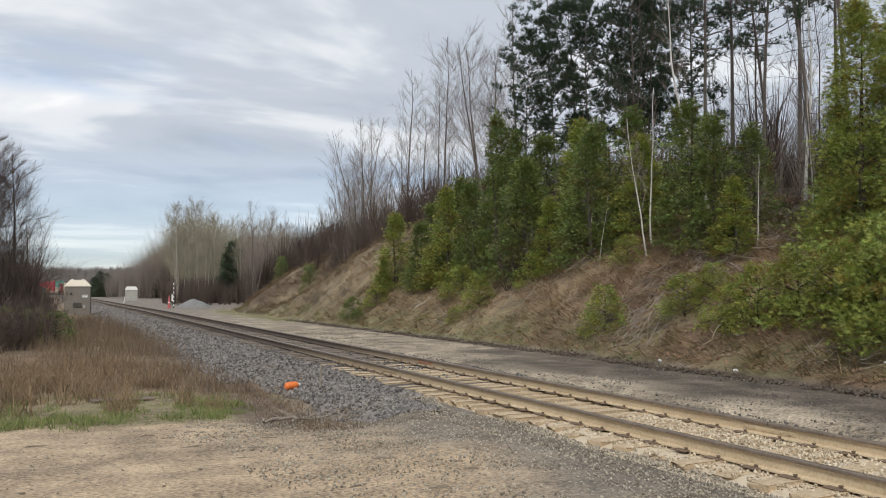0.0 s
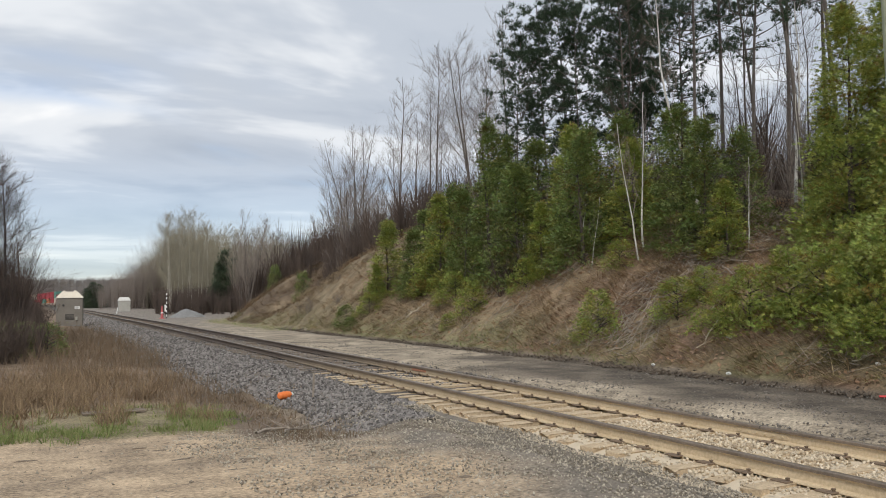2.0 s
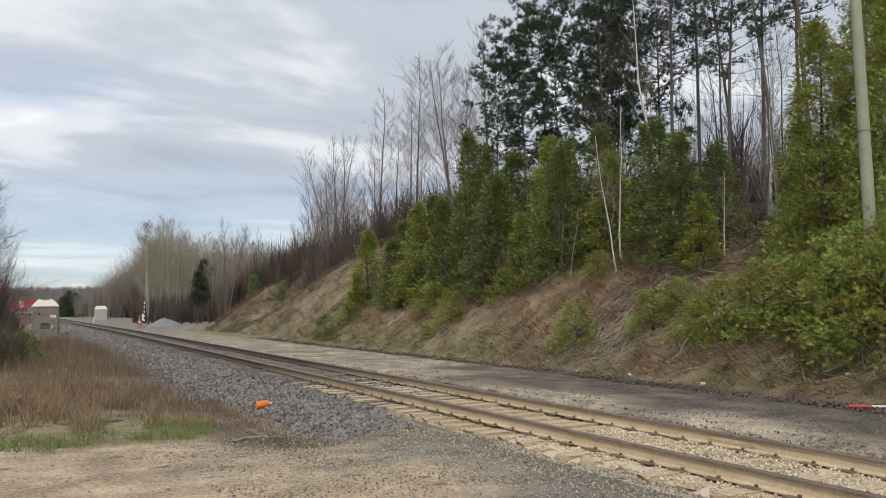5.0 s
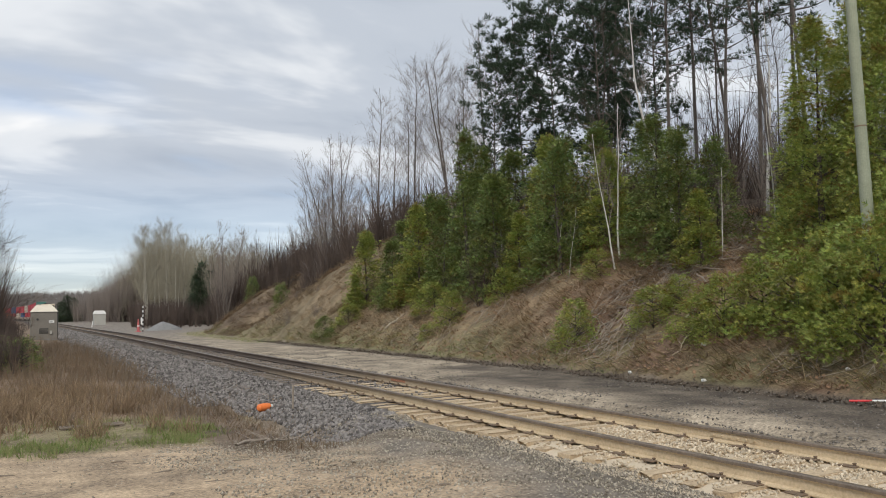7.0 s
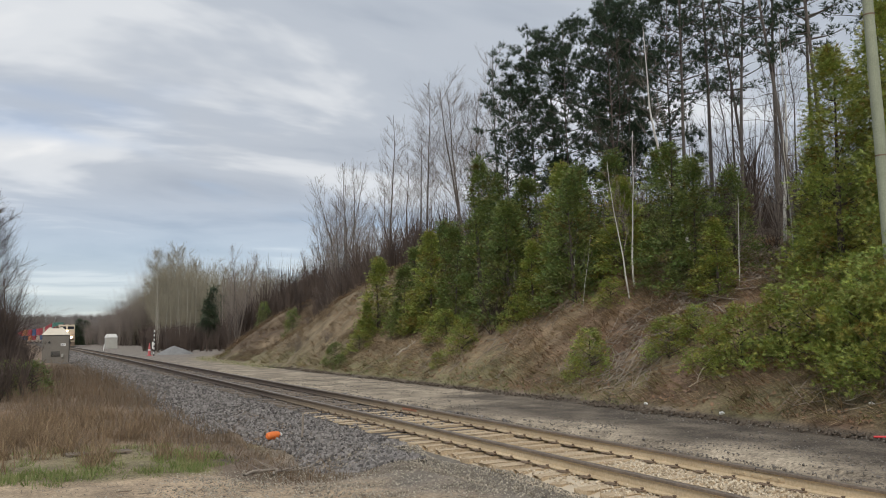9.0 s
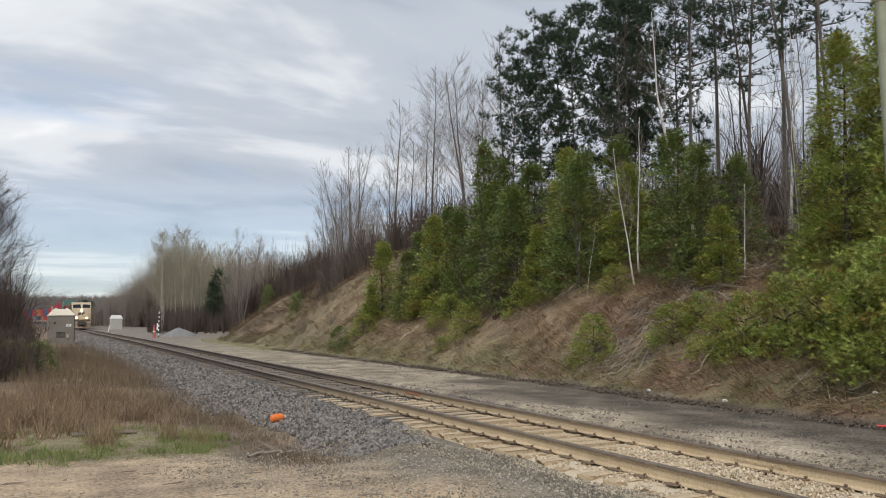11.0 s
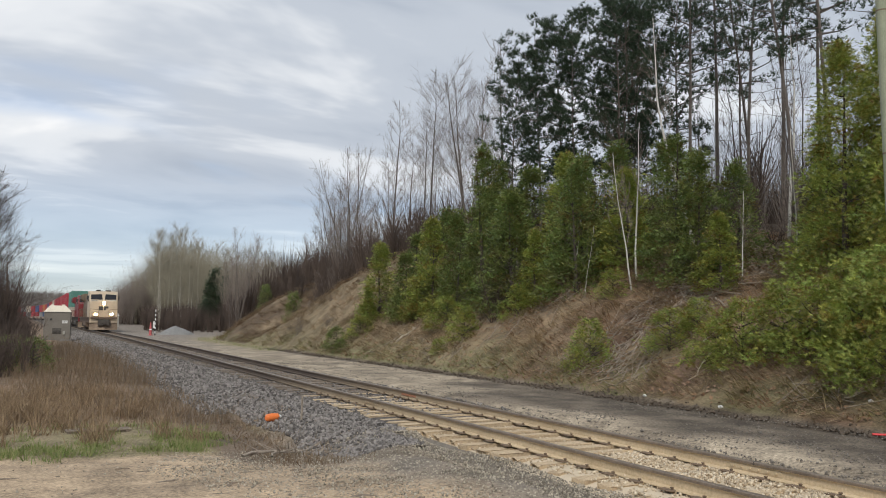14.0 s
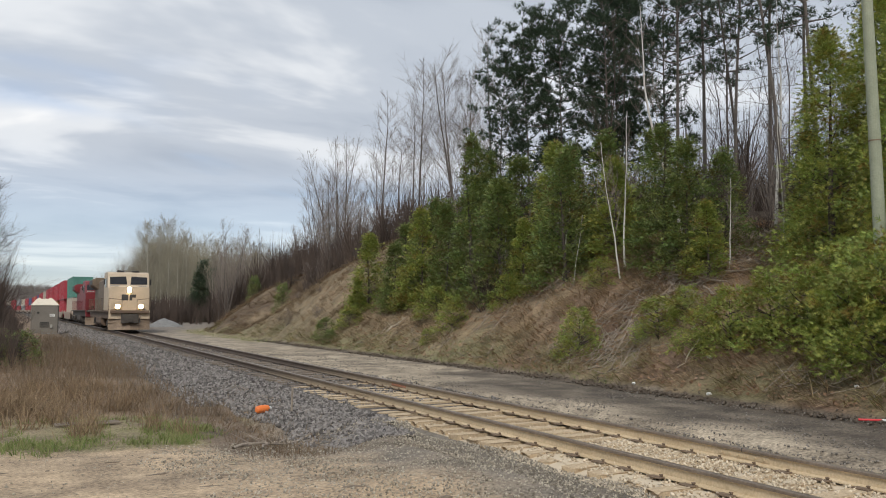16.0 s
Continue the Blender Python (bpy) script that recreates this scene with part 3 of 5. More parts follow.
def bare_tree(seed, tall, girth, limbs, reach, first, bark, twig, label, up=0.45, lean=0.0, twigs=7, stems=1, fine=3, droop=0.10, thick=1.0, crook=0.035):
    """A leafless tree: trunk, and a crown of limbs, twigs and twiglets."""
    rnd = random.Random(seed)
    top = tagged(new("tree"), label, "tree")
    trunk, crown = ([], []), ([], [])
    for s in range(stems):
        out = 0 if stems == 1 else 0.22
        way = Vector((lean + rnd.gauss(0, 0.04) + out * math.cos(6.28 * s / stems), rnd.gauss(0, 0.04) + out * math.sin(6.28 * s / stems), 1))
        long = tall * (1 if s == 0 else rnd.uniform(0.75, 1))
        pts = bent_path(rnd, (0.12 * s, 0.05 * s, -0.25), way, long, 9, crook, 0.05)
        add_limb(trunk, pts, [max(0.012, girth * (1 - i / 9.5) ** 0.9) for i in range(10)], 6)
        for b in range(limbs):
            f = first + (0.93 - first) * (b + rnd.random()) / limbs
            a = b * 2.4 + rnd.uniform(-0.5, 0.5)
            p = along(pts, f)
            size = reach * (1 - 0.72 * (f - first) / (1 - first)) * rnd.uniform(0.6, 1.15)
            limb = bent_path(rnd, p, (math.cos(a), math.sin(a), up + rnd.uniform(-0.2, 0.35)), size, 5, 0.13, droop)
            r = girth * 0.27 * (1 - f * 0.7)
            add_limb(crown, limb, [max(0.006, r * (1 - i / 5.6)) for i in range(6)], 3)
            for t in range(twigs):
                q = along(limb, rnd.uniform(0.2, 1.0))
                side = Vector((rnd.gauss(0, 1), rnd.gauss(0, 1), rnd.gauss(0.5, 0.6))).normalized()
                main = (limb[-1] - limb[0]).normalized()
                tw = bent_path(rnd, q, main + side * 0.8, size * rnd.uniform(0.3, 0.7), 2, 0.12, droop)
                add_limb(crown, tw, [0.010 * thick, 0.007 * thick, 0.004 * thick], 3)
                for _ in range(fine):
                    c = along(tw, rnd.uniform(0.2, 1))
                    e = c + ((tw[-1] - tw[0]).normalized() + Vector((rnd.gauss(0, 0.6), rnd.gauss(0, 0.6), rnd.gauss(0.25, 0.5)))).normalized() * size * rnd.uniform(0.14, 0.34)
                    add_limb(crown, [c, e], [0.0065 * thick, 0.003 * thick], 3)
    raw("trunk", trunk[0], trunk[1], bark, top)
    raw("crown", crown[0], crown[1], twig, top)
    return top


# flat scaly spray of a cedar: a fan of narrow lobes
def spray_shape(gen, lobes):
    v, f = [], []
    for k in range(lobes):
        g = (k + 0.5) / lobes
        y0, side = 0.75 * g, (1 if k % 2 else -1)
        if k == lobes - 1:
            y0, tip = 0.6, (0.0, 1.15, 0.0)
        else:
            tip = (side * (0.55 - 0.3 * g) * gen.uniform(0.7, 1.2), y0 + 0.35, gen.uniform(-0.12, 0.1))
        i = len(v)
        v += [(-0.02, y0 - 0.10, 0), (0.02, y0 + 0.12, 0.02), tip]
        if side < 0:
            f.append((i, i + 1, i + 2))
        else:
            f.append((i + 1, i, i + 2))
    return np.array(v), np.array(f)


def tint_verts(ob, tints, each):
    """One colour factor for each piece of a mesh whose pieces have the same number of vertices."""
    c = np.ones((len(tints) * each, 4), dtype=np.float32)
    c[:, :3] = np.repeat(tints, each, axis=0)
    ob.data.color_attributes.new("tint", "FLOAT_COLOR", "POINT").data.foreach_set("color", c.ravel())
    return ob


def foliage(parent, gen, pts, ways, size, lobes, material, tints, name="crown"):
    proto, faces = spray_shape(gen, lobes)
    s = size * gen.uniform(0.65, 1.35, len(pts))
    v, f = spread(proto, faces, pts, frames_from(ways, gen, 1.6), s)
    return tint_verts(raw(name, v, f, material, parent), tints, len(proto))


def cedar(seed, tall, wide, count, material, label, spray=0.17, bottom=0.02, kind="tree", blunt=0.8):
    gen, rnd = np.random.default_rng(seed), random.Random(seed)
    top = tagged(new(kind), label, "tree" if kind != "shrub" else "shrub")
    trunk = ([], [])
    pts = bent_path(rnd, (0, 0, -0.2), (0, 0, 1), tall * 0.97, 8, 0.02, 0.05)
    add_limb(trunk, pts, [max(0.01, 0.018 * tall * (1 - i / 8.3)) for i in range(9)], 6)
    for b in range(int(26)):
        f = rnd.uniform(bottom + 0.05, 0.9)
        a = rnd.uniform(0, 6.28)
        r = wide / 2 * (1 - f) ** blunt
        add_limb(trunk, bent_path(rnd, along(pts, f), (math.cos(a), math.sin(a), 0.35), r * 0.9, 3, 0.1, 0.06), [0.02, 0.014, 0.009, 0.004], 3)
    raw("trunk", trunk[0], trunk[1], M_BARK_DARK, top)
    # boughs end in clumps of sprays, with gaps between them, so that the outline is ragged
    each, grain = 26, spray * 1.4
    clumps = max(40, count // each)
    P, W, C = [], [], []
    turn, lop = gen.uniform(0, 6.28), gen.uniform(0.1, 0.28)
    for b in range(clumps):
        u = bottom + (1 - bottom) * gen.random() ** 1.2
        a = gen.uniform(0, 6.283)
        bulge = 1 + lop * math.cos(a - turn) + 0.45 * noise.noise((math.cos(a) * 1.3, math.sin(a) * 1.3, u * tall * 0.8 + seed))
        r = (wide / 2 * max(0.02, 1 - u) ** blunt * bulge + 0.04) * gen.uniform(0.35, 1.0) ** 0.5
        way = np.array([math.cos(a), math.sin(a), 0.0])
        centre = np.array([0, 0, u * tall]) + way * r + np.array([0, 0, -0.10 * r])
        size = grain * gen.uniform(0.7, 1.5) * (0.75 + 0.4 * (1 - u))
        q = gen.normal(size=(each, 3)) * size * np.array([0.8, 0.8, 0.5])
        P.append(centre + q)
        W.append(way * 0.8 + q / size * 0.7 + np.array([0, 0, 0.25]) + gen.normal(size=(each, 3)) * 0.3)
        tint = gen.uniform(0.7, 1.3) * np.array([gen.uniform(0.86, 1.2), 1.0, gen.uniform(0.8, 1.1)])
        if gen.random() < 0.10:
            tint = np.array([1.25, 0.78, 0.75]) * gen.uniform(0.5, 0.9)
        C.append(np.repeat(tint[None, :], each, axis=0))
    foliage(top, gen, np.concatenate(P), np.concatenate(W), spray, 6, material, np.concatenate(C))
    return top


def tuft_shape(gen, needles):
    v, f = [], []
    for k in range(needles):
        d = np.array([gen.normal(), 0.55 + abs(gen.normal()), gen.normal()])
        d /= np.linalg.norm(d)
        s = np.cross(d, gen.normal(size=3))
        s = s / np.linalg.norm(s) * 0.05
        i = len(v)
        v += [tuple(-s), tuple(s), tuple(d * gen.uniform(0.8, 1.1))]
        f.append((i, i + 1, i + 2))
    return np.array(v), np.array(f)


def pine(seed, tall, wide, first, limbs, tufts, label, lean=0.0, needle=0.30):
    gen, rnd = np.random.default_rng(seed), random.Random(seed)
    top = tagged(new("pine_tree"), label, "tree")
    wood = ([], [])
    pts = bent_path(rnd, (0, 0, -0.3), (lean, 0, 1), tall, 10, 0.018, 0.05)
    add_limb(wood, pts, [max(0.02, 0.0058 * tall * (1 - i / 10.8)) for i in range(11)], 8)
    P, W = [], []
    for b in range(limbs):
        f = first + (0.98 - first) * ((b + rnd.random()) / limbs)
        g = (f - first) / (1 - first)
        a = b * 2.4 + rnd.uniform(-0.6, 0.6)
        size = wide / 2 * (math.sin(math.pi * min(1, 0.18 + 0.82 * (1 - g))) * 0.55 + 0.5 * (1 - g) + 0.12) * rnd.uniform(0.6, 1.2)
        limb = bent_path(rnd, along(pts, f), (math.cos(a), math.sin(a), 0.12 + 0.5 * g), size, 5, 0.1, 0.05)
        add_limb(wood, limb, [max(0.008, 0.05 * (1 - 0.6 * f) * (1 - i / 5.5)) for i in range(6)], 4)
        for t in range(max(2, round(tufts * (0.45 + 0.5 * size / wide)))):
            q = along(limb, 1 - 0.75 * rnd.random() ** 1.2)
            off = Vector((rnd.gauss(0, 1), rnd.gauss(0, 1), rnd.gauss(0.1, 0.3))) * 0.13 * size
            add_limb(wood, [q, q + off], [0.012, 0.006], 3)
            for _ in range(9):
                o = Vector((rnd.gauss(0, 0.14), rnd.gauss(0, 0.14), rnd.gauss(0.04, 0.09)))
                P.append(tuple(q + off + o))
                W.append(tuple((limb[-1] - limb[0]).normalized() * 0.5 + o.normalized() * 0.6 + Vector((0, 0, 0.35))))
    for b in range(9):      # dead snags below the crown
        a = rnd.uniform(0, 6.28)
        add_limb(wood, bent_path(rnd, along(pts, rnd.uniform(0.2, first + 0.1)), (math.cos(a), math.sin(a), 0.1), rnd.uniform(0.5, 1.5), 3, 0.15, 0), [0.018, 0.012, 0.008, 0.003], 3)
    raw("trunk", wood[0], wood[1], M_BARK, top)
    proto, faces = tuft_shape(gen, 15)
    P, W = np.array(P), np.array(W)
    v, f = spread(proto, faces, P, frames_from(W, gen), needle * gen.uniform(0.7, 1.25, len(P)))
    raw("crown", v, f, M_PINE, top)
    return top


def set_down(ob, x, y, turn=0.0, size=1.0, sink=0.05, tilt=0.0, wide=1.0):
    ob.matrix_basis = pose(x, y, height(x, y) - sink, 0, tilt, turn) @ Matrix.Diagonal((size * wide, size * wide, size, 1))


def plant(models, spots, group="", label=""):
    """Each spot: x, y, height wanted, turn, tilt, width factor. The first use of a model is the model itself."""
    used = set()
    for k, (x, y, tall, turn, tilt, wide) in enumerate(spots):
        model, model_height = models[k % len(models)]
        ob = model if model not in used else copy_thing(model, Matrix())
        used.add(model)
        set_down(ob, x, y, turn, tall / model_height, 0.05, tilt, wide)
        tagged(ob, label, group=group)


def shrub_twigs(seed, tall, label, material, stems=14):
    rnd = random.Random(seed)
    st = ([], [])
    for s in range(stems):
        a = rnd.uniform(0, 6.28)
        pts = bent_path(rnd, (rnd.gauss(0, 0.12), rnd.gauss(0, 0.12), -0.1), (math.cos(a) * 0.5, math.sin(a) * 0.5, 1), tall * rnd.uniform(0.6, 1.05), 4, 0.12, 0.02)
        add_limb(st, pts, [0.02, 0.015, 0.011, 0.007, 0.003], 3)
        for t in range(6):
            q = along(pts, rnd.uniform(0.25, 1))
            tw = bent_path(rnd, q, (rnd.gauss(0, 0.8), rnd.gauss(0, 0.8), 0.8), tall * rnd.uniform(0.15, 0.35), 2, 0.2, 0)
            add_limb(st, tw, [0.008, 0.006, 0.003], 3)
            e = along(tw, 0.6)
            add_limb(st, [e, e + Vector((rnd.gauss(0, 0.12), rnd.gauss(0, 0.12), 0.16)) * tall * 0.6], [0.006, 0.003], 3)
    return tagged(raw("shrub", st[0], st[1], material), label, "shrub")


# evergreen cedars on the bank
L_CEDAR = "green white cedar growing on the grassy bank"
c1 = cedar(11, 4.2, 2.1, 6200, M_CEDAR, L_CEDAR, 0.115)
c2 = cedar(12, 4.2, 2.2, 6200, M_CEDAR_DARK, L_CEDAR, 0.115)
c5 = cedar(15, 4.2, 2.3, 6200, M_CEDAR_DARK, L_CEDAR, 0.12, blunt=0.62)
c3 = cedar(13, 7.0, 2.8, 9500, M_CEDAR_DARK, "tall dark green cedar on the bank", 0.125)
c4 = cedar(14, 6.0, 3.2, 14500, M_CEDAR, "broad full green cedar by the wood's edge", 0.115)
plant([(c1, 4.2), (c2, 4.2), (c5, 4.2)], [
    (16.65, 39.3, 3.9, 20, 0, 1.25), (18.2, 34.6, 4.6, 33, 0, 1.2), (18.0, 28.4, 4.4, 33, 0, 1.2), (18.9, 22.2, 3.6, 70, 0, 1.3), (19.9, 15.0, 3.4, 200, 0, 1.0), (16.7, 36.2, 3.3, 80, 0, 1.2), (16.95, 33.8, 4.6, 140, 0, 1.0), (17.3, 32.0, 4.7, 200, 0, 0.95),
    (17.1, 27.1, 4.8, 250, 0, 1.0), (17.25, 25.6, 2.9, 300, 0, 1.1), (17.7, 23.6, 4.9, 30, 2, 1.0), (18.3, 18.2, 4.1, 170, 0, 0.95), (17.9, 17.0, 2.3, 90, 0, 1.25),
    (19.3, 17.6, 3.2, 130, 0, 1.1), (17.9, 37.4, 3.6, 10, 0, 1.1), (16.0, 39.4, 2.0, 60, 0, 1.2), (19.0, 24.9, 4.6, 60, 0, 1.0), (20.4, 30.6, 5.2, 110, 0, 1.1), (20.2, 27.6, 5.0, 300, 0, 1.1), (20.8, 25.0, 4.6, 170, 0, 1.1), (21.0, 22.4, 4.0, 20, 0, 1.2), (19.6, 33.0, 5.0, 240, 0, 1.1)], "cedars on the bank")
plant([(c3, 7.0)], [(17.5, 29.9, 7.2, 0, 0, 1.0), (18.5, 19.4, 4.7, 120, 0, 1.25), (18.6, 30.2, 6.0, 200, 0, 1.0)], "tall cedars")
plant([(c4, 6.0)], [(18.7, 13.5, 6.2, 0, 0, 1.0), (18.6, 11.2, 6.6, 140, 0, 0.9), (20.2, 13.0, 7.0, 220, 0, 0.9)], "broad cedars")
# low cedar scrub
L_SCRUB = "low bushy green cedar on the slope"
s1 = cedar(21, 1.5, 1.9, 3600, M_CEDAR, L_SCRUB, 0.085, 0.0, "shrub", 0.42)
s2 = cedar(22, 1.5, 1.7, 3600, M_CEDAR, L_SCRUB, 0.085, 0.0, "shrub", 0.42)
s3 = cedar(23, 1.5, 1.6, 3200, M_CEDAR_DARK, "dark low evergreen bush at the bank's foot", 0.09, 0.0, "shrub", 0.42)
plant([(s1, 1.5), (s2, 1.5)], [
    (15.4, 38.9, 1.1, 0, 0, 1.2), (15.5, 28.0, 1.35, 40, 0, 0.95), (14.6, 28.6, 0.65, 90, 0, 0.9), (14.65, 18.9, 1.35, 10, 0, 0.9), (15.3, 16.3, 1.1, 60, 0, 1.25), (15.9, 15.9, 1.0, 190, 0, 1.0),
    (17.4, 21.2, 0.95, 30, 0, 1.1), (16.7, 25.9, 1.2, 70, 0, 0.9), (15.0, 13.6, 1.45, 0, 0, 0.95), (15.3, 12.7, 1.7, 200, 0, 0.95), (15.15, 11.6, 1.75, 100, 0, 0.95), (14.8, 10.4, 1.9, 300, 0, 0.95),
    (14.7, 9.4, 2.2, 20, 0, 0.9), (15.9, 11.3, 1.7, 80, 0, 0.9), (15.6, 10.2, 2.0, 140, 0, 0.9), (16.2, 9.4, 2.5, 240, 0, 0.85), (15.3, 8.6, 2.1, 40, 0, 0.95), (16.9, 10.4, 2.2, 300, 0, 0.9), (14.9, 14.3, 1.1, 250, 0, 1.0), (17.0, 35.0, 1.4, 20, 0, 1.2), (16.3, 31.0, 1.3, 200, 0, 1.1)], "cedar scrub")
plant([(s3, 1.5)], [(14.55, 40.2, 1.1, 0, 0, 1.1), (17.6, 58.0, 2.3, 60, 0, 0.65), (19.6, 73.5, 2.3, 100, 0, 0.62), (0.3, 34.0, 1.3, 30, 0, 1.2), (-0.5, 37.0, 1.3, 90, 0, 1.3), (-0.9, 35.0, 1.2, 200, 0, 1.2), (-1.6, 36.0, 1.4, 140, 0, 1.2), (14.2, 38.6, 0.7, 90, 0, 1.2)], "dark bushes")

# pines on the bank's top
L_PINE = "tall dark pine with bare lower trunk"
p1 = pine(31, 13.0, 6.0, 0.32, 40, 7, L_PINE, needle=0.25)
p2 = pine(32, 13.0, 5.6, 0.38, 34, 7, L_PINE, needle=0.25)
p3 = pine(33, 16.0, 5.0, 0.40, 34, 4, "tall slender pine with a sparse crown", needle=0.21)
p4 = pine(34, 16.0, 4.6, 0.44, 32, 4, "tall slender pine with a sparse crown", needle=0.21)
plant([(p1, 13.0), (p2, 13.0)], [
    (21.6, 34.2, 11.6, 0, 0, 1.0), (22.9, 33.4, 12.8, 70, 0, 0.95), (24.0, 32.0, 13.2, 50, 0, 1.0), (25.2, 34.5, 13.6, 110, 0, 1.0), (24.6, 29.4, 13.4, 200, 0, 0.95), (26.8, 31.0, 13.8, 260, 0, 1.0), (26.0, 27.0, 13.6, 20, 0, 0.95), (27.6, 31.8, 14.6, 150, 0, 0.9), (28.8, 34.4, 15.2, 310, 0, 0.9)], "pines")
plant([(p3, 16.0), (p4, 16.0)], [
    (22.6, 22.8, 15.0, 0, 0, 1), (24.4, 23.2, 15.6, 60, 0, 1), (22.0, 19.6, 14.5, 120, 0, 0.9), (23.8, 19.6, 15.5, 180, 0, 1), (21.2, 16.9, 15.0, 240, -3, 0.9), (22.4, 16.4, 15.5, 300, -1, 1),
    (25.0, 16.0, 16.0, 30, 0, 1), (23.4, 13.8, 15.5, 90, 0, 1), (24.2, 13.2, 15.8, 150, -2, 1), (27.0, 20.5, 16.0, 200, 0, 1), (28.5, 25.0, 15.5, 250, 0, 1), (27.6, 16.4, 15.5, 310, 0, 1)], "slender pines")

# birches and pale saplings in front
b1 = bare_tree(41, 5.0, 0.038, 13, 1.1, 0.34, M_BIRCH, M_TWIG, "thin white birch sapling leaning on the bank", up=0.9, twigs=4, fine=2, thick=0.6, crook=0.055)
plant([(b1, 5.0)], [(17.7, 20.6, 4.9, 0, -6, 0.9), (18.3, 21.0, 5.6, 80, -5, 0.9), (17.7, 23.1, 2.6, 160, -6, 0.9), (18.3, 16.6, 2.9, 220, -4, 0.9), (20.0, 15.9, 4.2, 40, -3, 1), (17.3, 27.0, 2.9, 100, -2, 0.9), (18.0, 24.2, 4.0, 190, -4, 1)], "birch saplings")
b2 = bare_tree(42, 9.5, 0.085, 16, 1.9, 0.45, M_BIRCH, M_TWIG, "tall crooked white birch with bare twigs", up=0.7, twigs=4, fine=2, thick=0.7, crook=0.085)
plant([(b2, 9.5)], [(20.8, 20.9, 8.6, 0, -9, 1), (21.6, 17.6, 8.4, 220, -5, 0.8)], "tall birches")

# leafless wood behind
L_BARE = "tall leafless grey tree at the wood's edge"
t1 = bare_tree(51, 12.0, 0.085, 26, 4.2, 0.2, M_BARK, M_TWIG, L_BARE, up=1.0, twigs=11, fine=3, thick=0.6, droop=0.10)
t2 = bare_tree(52, 12.0, 0.08, 26, 3.0, 0.24, M_BARK, M_TWIG, L_BARE, up=1.1, twigs=10, fine=3, thick=0.6, droop=0.10)
t3 = bare_tree(53, 11.0, 0.065, 12, 3.4, 0.22, M_BARK, M_TWIG, "leafless tree of several stems", up=1.7, stems=5, twigs=9, fine=3, thick=0.65, droop=0.10)
t4 = bare_tree(54, 9.0, 0.05, 18, 2.3, 0.16, M_BARK_DARK, M_TWIG_RED, "leafless brown young tree in the wood", up=1.3, twigs=5, fine=2, thick=0.65)
spots = [(22.3, 50.6, 11.6, 0, 0, 1.1), (23.6, 47.5, 12.6, 40, 0, 1), (23.8, 42.0, 11.8, 80, 0, 1.3), (24.2, 39.2, 14.0, 120, 0, 0.9), (25.5, 44.0, 10.5, 200, 0, 1.2), (24.5, 53.0, 10.0, 20, 0, 1.2), (22.4, 46.0, 9.0, 70, 0, 1.2), (26.0, 47.0, 11.5, 170, 0, 1.1), (24.8, 57.0, 10.5, 270, 0, 1.2), (22.6, 39.5, 9.0, 10, 0, 1.0)]
plant([(t2, 12.0), (t2, 12.0), (t1, 12.0), (t2, 12.0), (t1, 12.0)], spots, "tall bare trees")
plant([(t3, 11.0)], [(25.5, 68.0, 12.6, 0, 0, 1.1), (24.0, 64.0, 9.8, 90, 0, 1.2), (23.0, 57.0, 8.0, 30, 0, 1.2), (27.5, 77.0, 11.0, 200, 0, 1.1), (26.0, 60.0, 9.0, 260, 0, 1.2)], "many-stemmed trees")
gen = random.Random(5)
spots = []
while len(spots) < 36:
    x, y = gen.uniform(20.5, 44), gen.uniform(8, 78)
    if x - toe(y) < 6.5 + 2 * gen.random() or y > 3.4 * x - 6 or y < 0.28 * x or (len(spots) < 26 and y > 33):
        continue
    spots.append((x, y, gen.uniform(6.5, 11.0) if y > 36 else gen.uniform(6.5, 11), gen.uniform(0, 360), gen.uniform(-3, 3), gen.uniform(0.8, 1.1)))
plant([(t4, 9.0)], spots, "young trees of the wood")
spots = []
for _ in range(30):      # the wood that comes down behind the bank's end
    y = gen.uniform(80, 118)
    x = gen.uniform(0.225, 0.40) * y
    spots.append((x, y, gen.uniform(7.0, 12.5), gen.uniform(0, 360), gen.uniform(-3, 3), gen.uniform(0.8, 1.2)))
plant([(copy_thing(t4, Matrix()), 9.0), (copy_thing(t3, Matrix()), 11.0)], spots, "trees behind the bank's end")
# brown thicket along the bank's crest and the wood floor
h1 = shrub_twigs(61, 2.0, "leafless brown thicket on the bank's crest", M_TWIG_RED)
h2 = shrub_twigs(62, 2.0, "leafless brown thicket on the bank's crest", M_TWIG_RED)
h3 = shrub_twigs(63, 2.0, "tangled bare grey-brown brush", M_TWIG, 18)
spots = []
while len(spots) < 40:
    x, y = gen.uniform(19.5, 34), gen.uniform(9, 92)
    s = x - toe(y)
    if s < (5.2 if y < 44 else 6.5) or s > 16 or (s < 7.5 and y < 44 and gen.random() < 0.6):
        continue
    spots.append((x, y, gen.uniform(1.2, 2.6) if y < 44 else gen.uniform(2.0, 4.0), gen.uniform(0, 360), 0, gen.uniform(0.9, 1.4)))
plant([(h1, 2.0), (h2, 2.0), (h3, 2.0)], spots, "thicket")
spots = [(gen.uniform(14.5, 17.5), gen.uniform(40, 56), gen.uniform(0.5, 1.1), gen.uniform(0, 360), 0, 1.0) for _ in range(9)]
spots += [(gen.uniform(16.5, 18.2), gen.uniform(26.5, 29.5), gen.uniform(1.8, 3.0), gen.uniform(0, 360), 0, 1.0) for _ in range(5)]
spots += [(toe(y) + gen.uniform(1, 6), y, gen.uniform(1.6, 3.4), gen.uniform(0, 360), 0, 1.2) for y in [gen.uniform(84, 130) for _ in range(18)]]
plant([(h3, 2.0), (h1, 2.0)], spots, "thicket")

